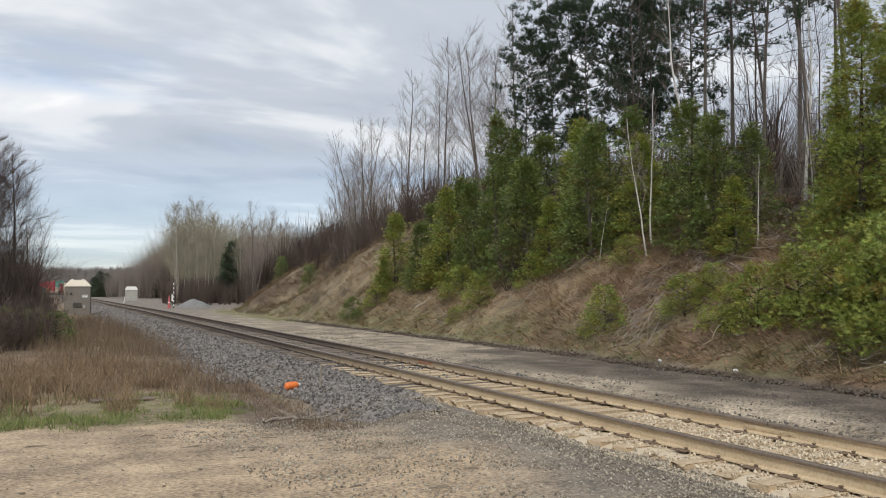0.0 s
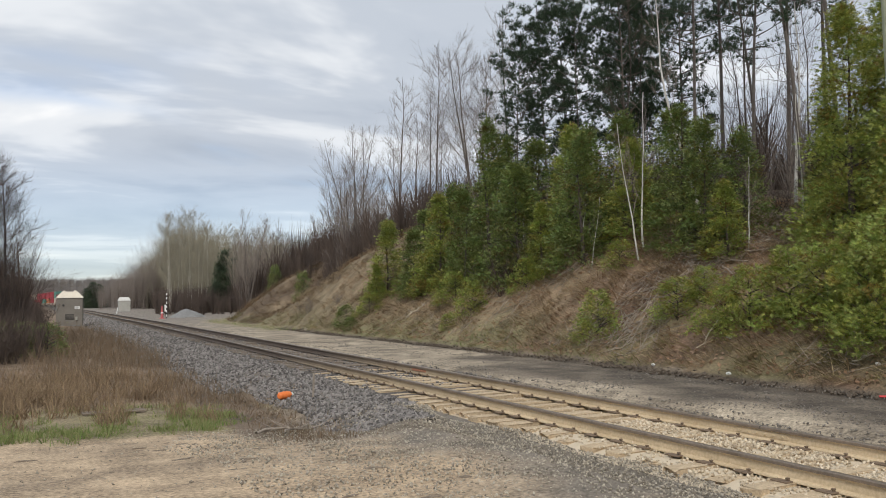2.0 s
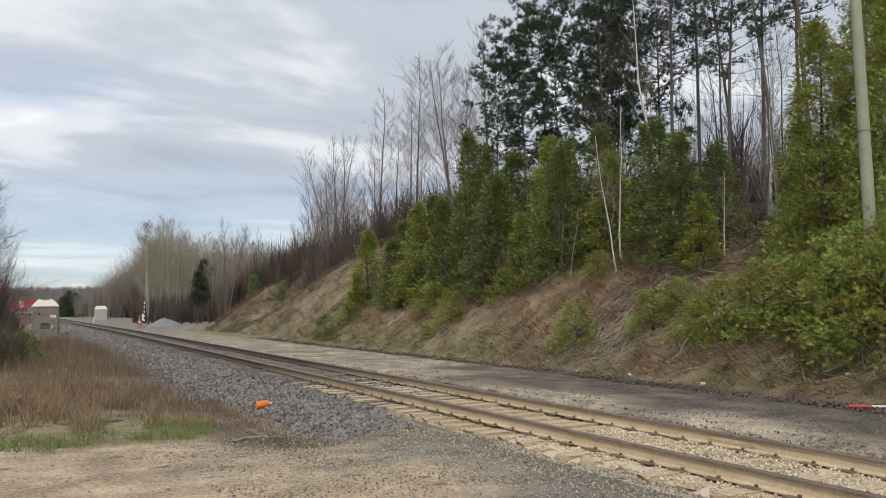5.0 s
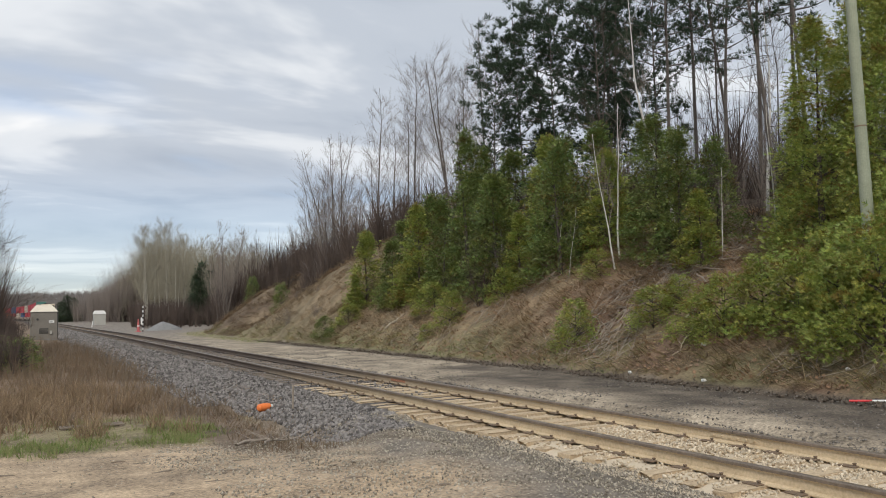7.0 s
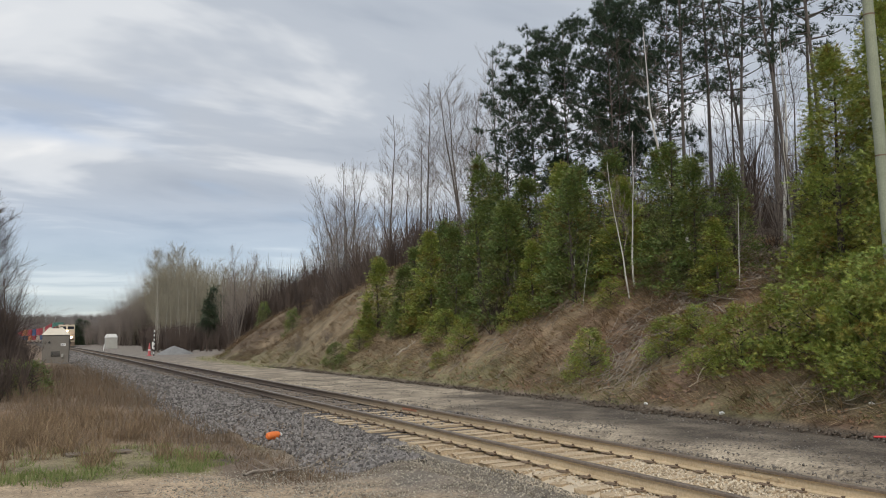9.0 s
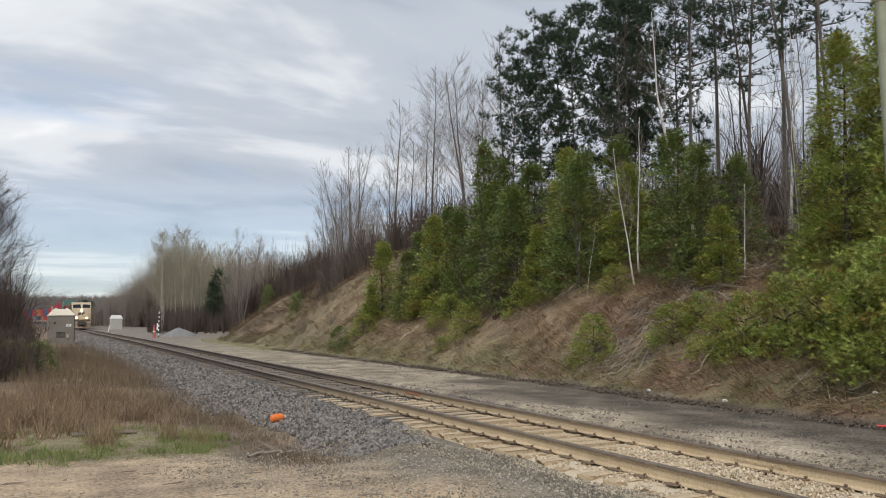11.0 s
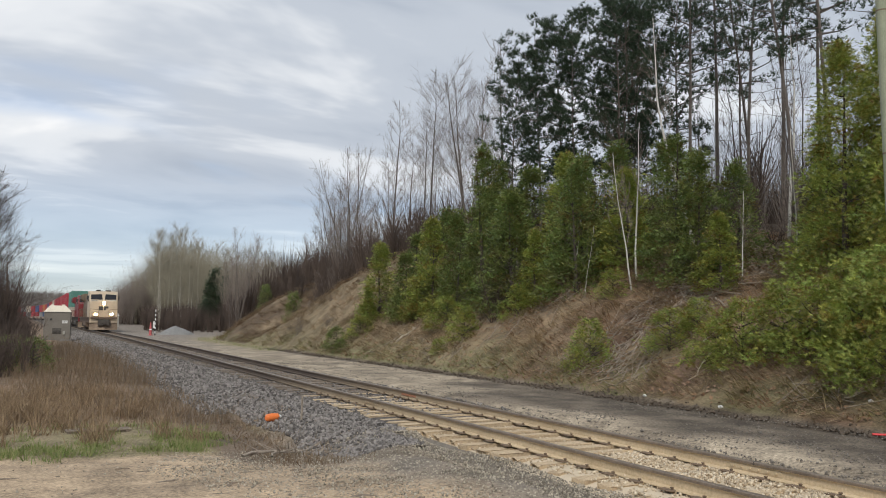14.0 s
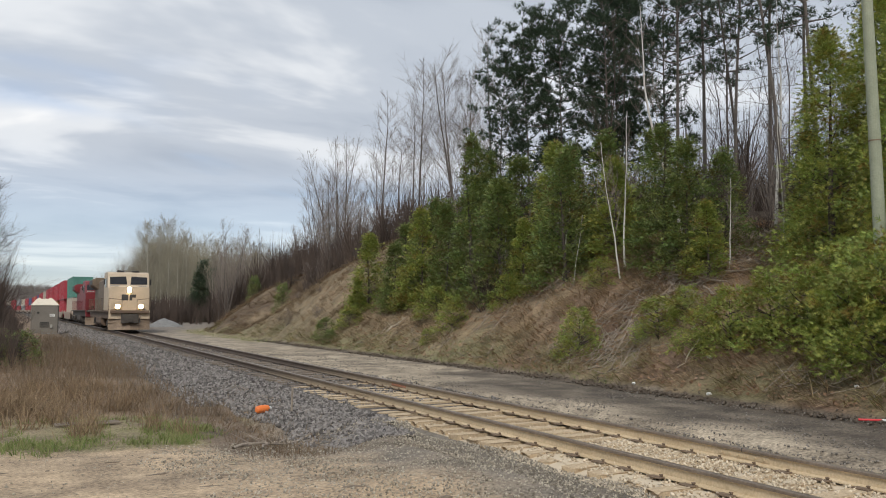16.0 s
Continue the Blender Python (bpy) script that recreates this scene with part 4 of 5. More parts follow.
# pale aspens beyond the end of the bank
a1 = bare_tree(71, 12.0, 0.07, 24, 3.8, 0.20, M_ASPEN, M_ASPEN_TWIG, "pale slender aspen with budding twigs", up=1.3, twigs=9, fine=3, thick=1.1)
a2 = bare_tree(72, 12.0, 0.065, 24, 3.4, 0.22, M_ASPEN, M_ASPEN_TWIG, "pale slender aspen with budding twigs", up=1.4, twigs=9, fine=3, thick=1.1)
GROVE = ((0.05, 4.0), (0.08, 7.5), (0.10, 10.0), (0.135, 14.0), (0.155, 17.0), (0.18, 16.0), (0.215, 13.5), (0.3, 13.0), (0.4, 12.0))
spots = []
for k in range(64):
    y = gen.uniform(92, 190)
    x = toe(y) + gen.uniform(0.5, 16) - (y - 92) * 0.12
    tall = lerp_table(x / y, GROVE) * gen.uniform(0.6, 1.0) * y / 130
    spots.append((x, y, tall, gen.uniform(0, 360), gen.uniform(-2, 2), gen.uniform(0.9, 1.2)))
spots += [(gen.uniform(0.135, 0.195) * y, y, gen.uniform(12, 16.5) * y / 125, gen.uniform(0, 360), gen.uniform(-2, 2), 1.0) for y in [gen.uniform(112, 140) for _ in range(12)]]
plant([(a1, 12.0), (a2, 12.0)], spots, "aspens")
e1 = cedar(81, 9.0, 4.6, 4200, M_SPRUCE, "dark spruce among the bare trees", 0.4, 0.02, blunt=0.65)
plant([(e1, 9.0)], [(25.0, 122.0, 9.0, 0, 0, 0.8), (27.2, 125.0, 8.0, 90, 0, 0.8), (23.6, 119.0, 7.0, 200, 0, 0.9), (13.4, 240.0, 7.0, 40, 0, 1.1), (15.4, 246.0, 6.6, 140, 0, 1.2), (12.4, 252.0, 5.6, 240, 0, 1.3)], "dark spruces")

# far wooded rise, too distant to count
def far_wood(name, spots, material, label, width=0.012, strokes=25):
    vs, fs, base = [], [], 0
    proto = []
    for k in range(strokes):
        a, r = rng.uniform(0, 6.28), rng.uniform(0.05, 0.34)
        z0, z1 = rng.uniform(-0.05, 0.5), rng.uniform(0.5, 1.0)
        w = width
        proto += [(-w, 0, z0), (w, 0, z0), (math.cos(a) * r, math.sin(a) * r, z1)]
    proto += [(-width * 1.4, 0, -0.05), (width * 1.4, 0, -0.05), (0, 0, 0.9)]
    proto = np.array(proto)
    faces = np.arange(len(proto)).reshape(-1, 3)
    spots = np.array(spots)
    n = len(spots)
    a = rng.uniform(0, 6.28, n)
    axes = np.zeros((n, 3, 3))
    axes[:, 0, 0], axes[:, 0, 1], axes[:, 1, 0], axes[:, 1, 1], axes[:, 2, 2] = np.cos(a), np.sin(a), -np.sin(a), np.cos(a), 1
    v, f = spread(proto, faces, spots[:, :3], axes, spots[:, 3])
    return tagged(raw(name, v, f, material), label, "woods", kind="stuff")


M_FAR = surface("far_bare_wood", (0.17, 0.15, 0.135), (0.27, 0.245, 0.215), 0.02, 0.95, 0, c=(0.22, 0.20, 0.19))
spots = []
for _ in range(3400):
    y = rng.uniform(300, 1080)
    if y < 880 and rng.random() < 0.45:
        y = rng.uniform(890, 1080)
    x = rng.uniform(-0.30, 0.30) * y
    if x > -30 and x < 24 and y < 870:
        continue
    if x < 0.02 * y and y < 520 and x > -0.25 * y:
        continue
    spots.append((x, y, -1.0 + rise(x, y) if y > 880 else -0.5, rng.uniform(9, 14)))
for _ in range(1300):
    y = rng.uniform(895, 1010)
    spots.append((rng.uniform(-0.12, 0.10) * y, y, -1.0 + rise(0, y), rng.uniform(10, 15)))
for _ in range(1100):      # the wood on both sides, and behind the camera
    a = rng.uniform(0, 6.283)
    r = rng.uniform(110, 320)
    x, y = r * math.sin(a), r * math.cos(a)
    if -0.2 < x / max(1, y) < 0.42 and y > 0:
        continue
    spots.append((x, y, height(x, y) - 0.3, rng.uniform(8, 14)))
for _ in range(1500):
    y = rng.uniform(105, 330)
    x = toe(y) - (y - 92) * 0.12 + rng.uniform(3, 34)
    spots.append((x, y, -0.3, rng.uniform(6, 10)))
far_wood("far_woods", spots, M_FAR, "distant leafless grey-brown woods on a low rise")

def wood_spots(count, y0, y1, place, low, tall):
    out = []
    for _ in range(count):
        y = rng.uniform(y0, y1)
        x = place(y)
        out.append((x, y, height(x, y) - low, tall(x, y)))
    return out


spots = wood_spots(620, 98, 210, lambda y: toe(y) - (y - 92) * 0.12 + rng.uniform(1, 20), 0.2,
                   lambda x, y: rng.uniform(0.5, 0.95) * lerp_table(x / y, GROVE) * y / 130)
far_wood("budding_wood", spots, M_ASPEN_TWIG, "hazy budding tan twigs of the far wood", 0.0018, 60)
spots = wood_spots(520, 185, 330, lambda y: rng.uniform(0.062, 0.15) * y, 0.2, lambda x, y: rng.uniform(0.6, 1.0) * lerp_table(x / y, ((0.06, 8.0), (0.09, 13.0), (0.15, 22.0))))
far_wood("hazy_wood", spots, M_TWIG, "hazy grey-brown bare wood beyond the shed", 0.0013, 60)
spots = wood_spots(900, 88, 215, lambda y: toe(y) - (y - 92) * 0.12 + rng.uniform(-0.5, 12), 0.2, lambda x, y: rng.uniform(2.5, 6.0))
spots += wood_spots(420, 100, 150, lambda y: rng.uniform(0.125, 0.25) * y, 0.2, lambda x, y: rng.uniform(2.0, 5.0))
spots += wood_spots(620, 44, 96, lambda y: toe(y) + rng.uniform(6.0, 17), 0.3, lambda x, y: rng.uniform(2.2, 5.0))
spots += wood_spots(480, 9, 44, lambda y: toe(y) + rng.uniform(7.5, 26), 0.3, lambda x, y: rng.uniform(1.6, 3.6))
spots += wood_spots(340, 9, 48, lambda y: toe(y) + rng.uniform(12.0, 32), 0.3, lambda x, y: rng.uniform(3.0, 6.0))
spots += wood_spots(520, 80, 128, lambda y: rng.uniform(0.225, 0.40) * y, 0.3, lambda x, y: rng.uniform(3.0, 8.0))
far_wood("brown_underwood", spots, M_TWIG_RED, "dense leafless brown underwood", 0.0055, 36)
spots = wood_spots(300, 9, 44, lambda y: toe(y) + rng.uniform(10.0, 40), 0.3, lambda x, y: rng.uniform(2.5, 6.5))
spots += wood_spots(220, 44, 90, lambda y: toe(y) + rng.uniform(10.0, 26), 0.3, lambda x, y: rng.uniform(5, 8))
far_wood("grey_underwood", spots, M_TWIG, "thin grey twigs of the wood behind", 0.0022, 44)
spots = wood_spots(640, 30, 110, lambda y: rng.uniform(-0.09, 0.004) * y, 0.2, lambda x, y: rng.uniform(1.2, 2.4))
spots += wood_spots(260, 38, 90, lambda y: rng.uniform(-0.09, -0.016) * y, 0.2, lambda x, y: rng.uniform(3.0, 6.0))
far_wood("west_underwood", spots, M_TWIG_RED, "dark tangled brush on the west side", 0.006, 34)

# the tree and brush on the west side
w1 = bare_tree(91, 15.0, 0.20, 48, 4.8, 0.10, M_BARK_DARK, M_TWIG_RED, "spreading dark leafless tree with fine twigs", up=0.45, twigs=18, fine=6, droop=0.05, thick=0.9)
plant([(w1, 15.0)], [(-1.35, 42.0, 8.5, 0, 0, 0.95), (-2.6, 45.0, 10.2, 60, 0, 0.95), (-5.0, 37.0, 14.0, 130, 0, 0.7), (-3.0, 54.0, 9.5, 220, 0, 0.9), (-5.4, 68.0, 11.0, 300, 0, 0.85)], "dark trees")
spots = []
for _ in range(40):
    y = gen.uniform(29, 80)
    x = gen.uniform(-0.07, 0.004) * y
    spots.append((x, y, gen.uniform(1.5, 2.3), gen.uniform(0, 360), 0, 1.2))
for _ in range(26):
    y = gen.uniform(110, 260)
    spots.append((gen.uniform(-0.06, 0.0015) * y, y, gen.uniform(3.0, 5.5), gen.uniform(0, 360), 0, 1.4))
plant([(h1, 2.0), (h2, 2.0)], spots, "west brush")


# ---- grass ----
def blades(name, spots, material, label, bend=0.35, width=0.006, category="grass", tints=None):
    """Tapering bent blades; spots: x, y, z, length, lean x, lean y."""
    s = np.array(spots)
    n = len(s)
    base, tall = s[:, :3], s[:, 3:4]
    lean = np.concatenate([s[:, 4:6], np.ones((n, 1))], 1)
    lean /= np.linalg.norm(lean, axis=1, keepdims=True)
    a = rng.uniform(0, 6.28, n)
    side = np.stack([np.cos(a), np.sin(a), np.zeros(n)], 1) * width * (0.6 + 0.8 * rng.random((n, 1)))
    mid = base + lean * tall * 0.55
    tip = base + lean * tall + np.stack([s[:, 4], s[:, 5], -0.4 * np.abs(s[:, 4])], 1) * tall * bend
    v = np.stack([base - side, base + side, mid + side * 0.7, mid - side * 0.7, tip], 1).reshape(-1, 3)
    k = (np.arange(n) * 5)[:, None]
    f = np.concatenate([k + np.array([0, 1, 2]), k + np.array([0, 2, 3]), k + np.array([3, 2, 4])])
    ob = raw(name, v, f, material)
    if tints is not None:
        tint_verts(ob, np.array(tints), 5)
    return tagged(ob, label, category, kind="stuff")


spots = []
while len(spots) < 20000:      # rusty field west of the ballast
    y = 14.5 + 50 * rng.random() ** 1.5
    x = rng.uniform(-0.2 * y, 4.1)
    dens = 0.45 + wob(x, y, 0.5) * 1.2 + wob(x, y, 1.7, 3) * 0.8 + (0.25 if x > 0 else 0.2)
    if y < 16.5 + wob(x, y, 0.7, 4) * 1.5 or rng.random() > dens or (x > 3.0 and y < 17):
        continue
    h = rng.uniform(0.15, 0.62) * (0.55 + 0.7 * max(0, dens)) * (1.25 if y > 27 else 0.62)
    spots.append((x, y, height(x, y) - 0.02, h, rng.normal(0, 0.28), rng.normal(0, 0.28)))
blades("tall_dry_grass", spots, M_RUST_GRASS, "tall rusty brown dead grass beside the ballast", 0.5, 0.007)
spots = []
for _ in range(90):      # pale tussocks
    cx, cy = rng.uniform(-1.5, 3.2), rng.uniform(14.6, 24)
    for _ in range(55):
        x, y = cx + rng.normal(0, 0.13), cy + rng.normal(0, 0.13)
        spots.append((x, y, height(x, y) - 0.02, rng.uniform(0.2, 0.6), rng.normal(0, 0.4), rng.normal(0, 0.4)))
for _ in range(2600):
    x, y = rng.normal(-0.4, 0.5), rng.normal(19.0, 0.5)
    spots.append((x, y, height(x, y), rng.uniform(0.25, 0.55), rng.normal(0.5, 0.9), rng.normal(0, 0.9)))
blades("straw_tussocks", spots, M_STRAW, "pale bent straw tussocks in the field", 0.5, 0.006)
spots = []
while len(spots) < 11500:
    x = rng.uniform(-4.5, 3.4)
    y = 12.3 + 4.6 * rng.random()
    edge = 12.9 + 0.9 * wob(x, y, 0.45) + 0.5 * wob(x, y, 1.6, 5) + max(0, x - 2.6) * 2.2
    if y < edge or rng.random() > 0.22 + 1.5 * wob(x, y, 0.9, 7) + 1.0 * wob(x, y, 3.0, 2):
        continue
    spots.append((x, y, height(x, y) - 0.01, rng.uniform(0.05, 0.17), rng.normal(0, 0.45), rng.normal(0, 0.45)))
blades("green_grass", spots, M_GREEN, "short fresh green grass at the pad's edge", 0.4, 0.006)
spots = []
while len(spots) < 3200:      # green-yellow verge at the bank's foot
    y = 16 + 60 * rng.random() ** 1.2
    x = toe(y) + rng.uniform(-1.6 if y > 45 else -0.1, 1.4)
    if rng.random() > 0.6 + wob(x, y, 0.6, 8):
        continue
    spots.append((x, y, height(x, y) - 0.01, rng.uniform(0.06, 0.2), rng.normal(-0.2, 0.5), rng.normal(0, 0.5)))
blades("verge_grass", spots, M_GREEN, "thin yellow-green grass at the foot of the bank", 0.4, 0.008)
spots, tints = [], []
STRAW_T, DUN_T, RUST_T, MOSS_T = (1.0, 0.97, 0.92), (0.74, 0.69, 0.65), (0.78, 0.60, 0.51), (0.62, 0.68, 0.42)
while len(spots) < 92000:      # dead grass in tussocks, combed down the bank
    y = 6 + 70 * rng.random() ** 1.35
    s = 9.0 * rng.random() ** 0.85
    x = toe(y) + 0.1 + s
    n1, n2 = wob(x, y, 0.35, 6), wob(x, y, 1.1, 12)
    if rng.random() > 0.75 + n1 + 0.6 * n2:
        continue
    pick = n1 + 0.8 * n2 + 0.25 * rng.normal() - (0.22 if y < 24 and s > 1.5 else 0)
    base = RUST_T if pick < -0.3 else DUN_T if pick < 0.02 else STRAW_T
    if y > 57 and rng.random() < 0.7:
        base = DUN_T if rng.random() < 0.6 else RUST_T
        base = tuple(0.72 * b for b in base)
    if s < 1.1 and rng.random() < 0.4:
        base = MOSS_T
    base = np.array(base) * rng.uniform(0.75, 1.2) * (1.0 if y < 34 else 0.78)
    lx, ly = rng.normal(-1.9, 0.5), rng.normal(0.5 * wob(x, y, 0.25, 9), 0.5)
    for _ in range(rng.integers(7, 17)):
        px, py = x + rng.normal(0, 0.09), y + rng.normal(0, 0.09)
        spots.append((px, py, height(px, py) - 0.01, rng.uniform(0.18, 0.62), lx + rng.normal(0, 0.4), ly + rng.normal(0, 0.45)))
        tints.append(base * rng.uniform(0.85, 1.15))
blades("matted_grass", spots, M_THATCH, "matted tan dead grass tussocks combed down the bank", 0.35, 0.009, tints=tints)
spots = []
for _ in range(1900):      # rusty weeds round the float
    x, y = rng.normal(3.9, 0.45), rng.uniform(11.0, 17.5)
    if x > 4.7 or x < 2.9:
        continue
    spots.append((x, y, height(x, y) - 0.01, rng.uniform(0.04, 0.2), rng.normal(0, 0.6), rng.normal(0, 0.6)))
blades("ditch_weeds", spots, M_RUST_GRASS, "short rusty weeds in the ditch beside the ballast", 0.4, 0.006)
# dead leaves
n = 16000
ys = 6 + 34 * rng.random(n) ** 1.2
ss = 0.2 + 9 * rng.random(n)
pts = np.array([(toe(y) + s, y, height(toe(y) + s, y) + 0.045) for y, s in zip(ys, ss)])
leaf = np.array([(-0.5, 0, 0), (0, -0.35, 0.12), (0.5, 0, 0), (0, 0.35, 0.15)])
nor = rng.normal(size=(n, 3)) * 0.5 + np.array([-0.4, 0, 1])
ax = frames_from(nor, rng)[:, [0, 2, 1], :]
v, f = spread(leaf, np.array([(0, 1, 2), (0, 2, 3)]), pts, ax, rng.uniform(0.05, 0.13, n))
tagged(raw("leaf_litter", v, f, M_LITTER), "red-brown dead leaves scattered on the bank", "leaves", kind="stuff")
# slash: thin sticks strewn over the slope
st = ([], [])
for k in range(3300):
    y = 6 + 30 * gen.random() ** 1.2 if k % 2 else gen.gauss(16.5, 3.0)
    s = 0.4 + 7.5 * gen.random()
    if noise.noise((s * 0.4, y * 0.25, 3)) < -0.05:
        continue
    x = toe(y) + s
    a, long = gen.uniform(0, 6.28), 0.2 + 1.3 * gen.random() ** 2
    x2, y2 = x + math.cos(a) * long, y + math.sin(a) * long
    if x2 < toe(y2) + 0.2:
        continue
    m = ((x + x2) / 2, (y + y2) / 2)
    add_limb(st, [(x, y, height(x, y) + 0.05), (*m, height(*m) + gen.uniform(0.06, 0.14)), (x2, y2, height(x2, y2) + gen.uniform(0.04, 0.2))], [0.016, 0.013, 0.007], 3)
tagged(raw("brush_slash", st[0], st[1], M_STICK), "cut grey sticks and slash strewn on the slope", "sticks", kind="stuff")


def fallen(a, b, r, material, label):
    rnd = random.Random(int(a[0] * 100 + b[1] * 37))
    store = ([], [])
    A, B = Vector((*a, height(*a) + r + 0.06)), Vector((*b, height(*b) + r + 0.10))
    pts = [A.lerp(B, k / 6) + Vector((rnd.gauss(0, 0.03), rnd.gauss(0, 0.03), 0.03 * math.sin(k))) for k in range(7)]
    for i in range(7):
        pts[i].z = max(pts[i].z, height(pts[i].x, pts[i].y) + r + 0.03)
    add_limb(store, pts, [r * (1 - 0.09 * k) for k in range(7)], 7)
    for k in range(2, 6):
        add_limb(store, [pts[k], pts[k] + Vector((rnd.gauss(0, 0.25), rnd.gauss(0, 0.25), 0.18))], [r * 0.4, r * 0.12], 4)
    tagged(raw("fallen_branch", store[0], store[1], material), label, "branch", group="fallen branches")


for a, b, r in (((18.2, 19.6), (17.6, 16.0), 0.05), ((17.9, 18.6), (18.2, 15.4), 0.04), ((17.3, 17.3), (16.2, 16.9), 0.04), ((16.4, 15.8), (17.2, 15.2), 0.035), ((17.5, 16.8), (16.6, 15.4), 0.03), ((16.9, 17.9), (17.9, 16.6), 0.03)):
    fallen(a, b, r, M_STICK, "grey fallen branch lying on the brushy slope")
for a, b, r in (((15.3, 14.7), (14.1, 14.4), 0.022), ((15.0, 33.5), (15.9, 33.2), 0.04), ((14.3, 9.9), (14.0, 10.3), 0.02), ((15.6, 15.4), (16.3, 15.0), 0.025)):
    fallen(a, b, r, M_STICK_PALE, "pale peeled branch on the lower slope")
for a, b, r in (((2.9, 12.0), (4.0, 12.9), 0.025), ((3.1, 12.2), (4.1, 12.6), 0.02), ((3.3, 11.8), (3.8, 12.8), 0.018)):
    fallen(a, b, r, M_STICK, "grey stick dropped at the ballast's edge")

# ---- trackside things ----
def signal_cabin(x0, x1, y0, z0, wall_top, ridge, wall, roof, label, dressed):
    """A steel equipment house: hipped roof with two vents, door, dark hatch, notice."""
    top = tagged(new("equipment_cabin"), label, "cabin")
    w, deep = x1 - x0, 1.9
    top.matrix_basis = pose((x0 + x1) / 2, y0 + deep / 2, z0)
    h = wall_top - z0
    part("wall", box(-w / 2, w / 2, -deep / 2, deep / 2, 0, h, 0.04), wall, top)
    bm = bmesh.new()
    o, i, rz = 0.07, 0.42 if dressed else 0.25, ridge - z0
    low = [bm.verts.new((sx * (w / 2 + o), sy * (deep / 2 + o), h)) for sx, sy in ((-1, -1), (1, -1), (1, 1), (-1, 1))]
    up = [bm.verts.new((sx * (w / 2 - i), sy * (deep / 2 - i), rz)) for sx, sy in ((-1, -1), (1, -1), (1, 1), (-1, 1))]
    bm.faces.new(low[::-1])
    bm.faces.new(up)
    for k in range(4):
        bm.faces.new((low[k], low[(k + 1) % 4], up[(k + 1) % 4], up[k]))
    part("roof", bm, roof, top, "pale hipped metal roof")
    if dressed:
        for sx in (-0.45, 0.45):
            bm = tube((sx, -0.2, rz - 0.05), (sx, -0.2, rz + 0.10), 0.16, 0.10, 12)
            part("roof_vent", bm, roof, top)
        f = -deep / 2
        part("hatch", box(-0.38, 0.33, f - 0.03, f + 0.02, 0.55, 1.02, 0.01), M_DARK, top, "dark louvred hatch")
        for k in range(4):
            part("louvre", box(-0.36, 0.31, f - 0.05, f - 0.028, 0.60 + 0.1 * k, 0.63 + 0.1 * k), wall, top)
        part("lamp_socket", tube((-0.52, f - 0.06, 1.82), (-0.52, f + 0.02, 1.82), 0.1, sides=14), M_DARK, top)
        part("notice", box(0.38, 0.80, f - 0.012, f + 0.01, 1.48, 1.72), M_WHITE, top, "small pale notice plate")
        for k in range(3):
            part("notice_line", box(0.42, 0.76 - 0.06 * k, f - 0.016, f - 0.008, 1.64 - 0.06 * k, 1.66 - 0.06 * k), M_DARK, top)
        part("corner_post", box(w / 2 - 0.02, w / 2 + 0.05, f - 0.02, f + 0.09, 0, h), M_DARK, top)
        part("meter_box", box(0.45, 0.62, f - 0.12, f + 0.01, 0.5, 0.8, 0.01), M_SHED, top)
        part("plinth", box(-w / 2 - 0.1, w / 2 + 0.1, -deep / 2 - 0.1, deep / 2 + 0.1, -0.35, 0.05), M_PILE, top)
    else:
        part("door", box(-0.4, 0.4, -deep / 2 - 0.02, -deep / 2 + 0.02, 0.1, 1.6, 0.01), wall, top)
        part("plinth", box(-w / 2 - 0.06, w / 2 + 0.06, -deep / 2 - 0.06, deep / 2 + 0.06, -0.3, 0.06), M_PILE, top)
    return top


signal_cabin(1.48, 3.58, 78.5, -0.42, 2.05, 2.62, M_CABIN, M_CABIN_ROOF, "taupe steel signal cabin with cream hipped roof", True)
signal_cabin(12.35, 14.25, 148.0, -0.2, 1.75, 2.35, M_SHED, M_SHED_ROOF, "small grey steel shed beyond the track", False)

# leaning utility pole
pole = tagged(new("utility_pole"), "weathered green-grey treated wooden utility pole", "pole")
pole.matrix_basis = pose(16.2, 10.55, 0.2, 0, -1.3, 0)
part("shaft", tube((0, 0, 0), (0, 0, 12.0), 0.14, 0.095, 20), M_POLE, pole)
part("tag", box(-0.155, -0.13, -0.02, 0.02, 2.18, 2.36), M_WHITE, pole, "small white tag")
for k in range(3):
    part("band", tube((0, 0, 2.0 + 3.1 * k), (0, 0, 2.03 + 3.1 * k), 0.137 - 0.0115 * k, None, 20), M_IRON, pole)

# striped snow marker, and a faded red cone post
mark = tagged(new("marker_post"), "thin black and white striped marker post", "post")
mark.matrix_basis = pose(11.75, 86.0, -0.2)
for k in range(12):
    part("stripe", tube((0, 0, 0.22 * k), (0, 0, 0.22 * (k + 1)), 0.05, None, 8), M_WHITE if k % 2 else M_BLACK, mark)
part("plate", box(-0.22, -0.06, -0.05, -0.03, 0.75, 1.45), M_WHITE, mark, "white plate")
cone = tagged(new("marker_cone"), "faded red plastic marker post by the road", "marker")
cone.matrix_basis = pose(11.2, 85.2, -0.17)
part("body", tube((0, 0, 0.05), (0, 0, 0.95), 0.15, 0.09, 14), M_PINK, cone)
part("base", box(-0.26, 0.26, -0.26, 0.26, 0, 0.06, 0.015), M_PINK, cone)
part("tip", tube((0, 0, 0.95), (0, 0, 1.3), 0.08, 0.05, 12), M_PINK, cone)
part("collar", tube((0, 0, 0.55), (0, 0, 0.66), 0.128, 0.120, 14), M_WHITE, cone, "pale reflective collar")
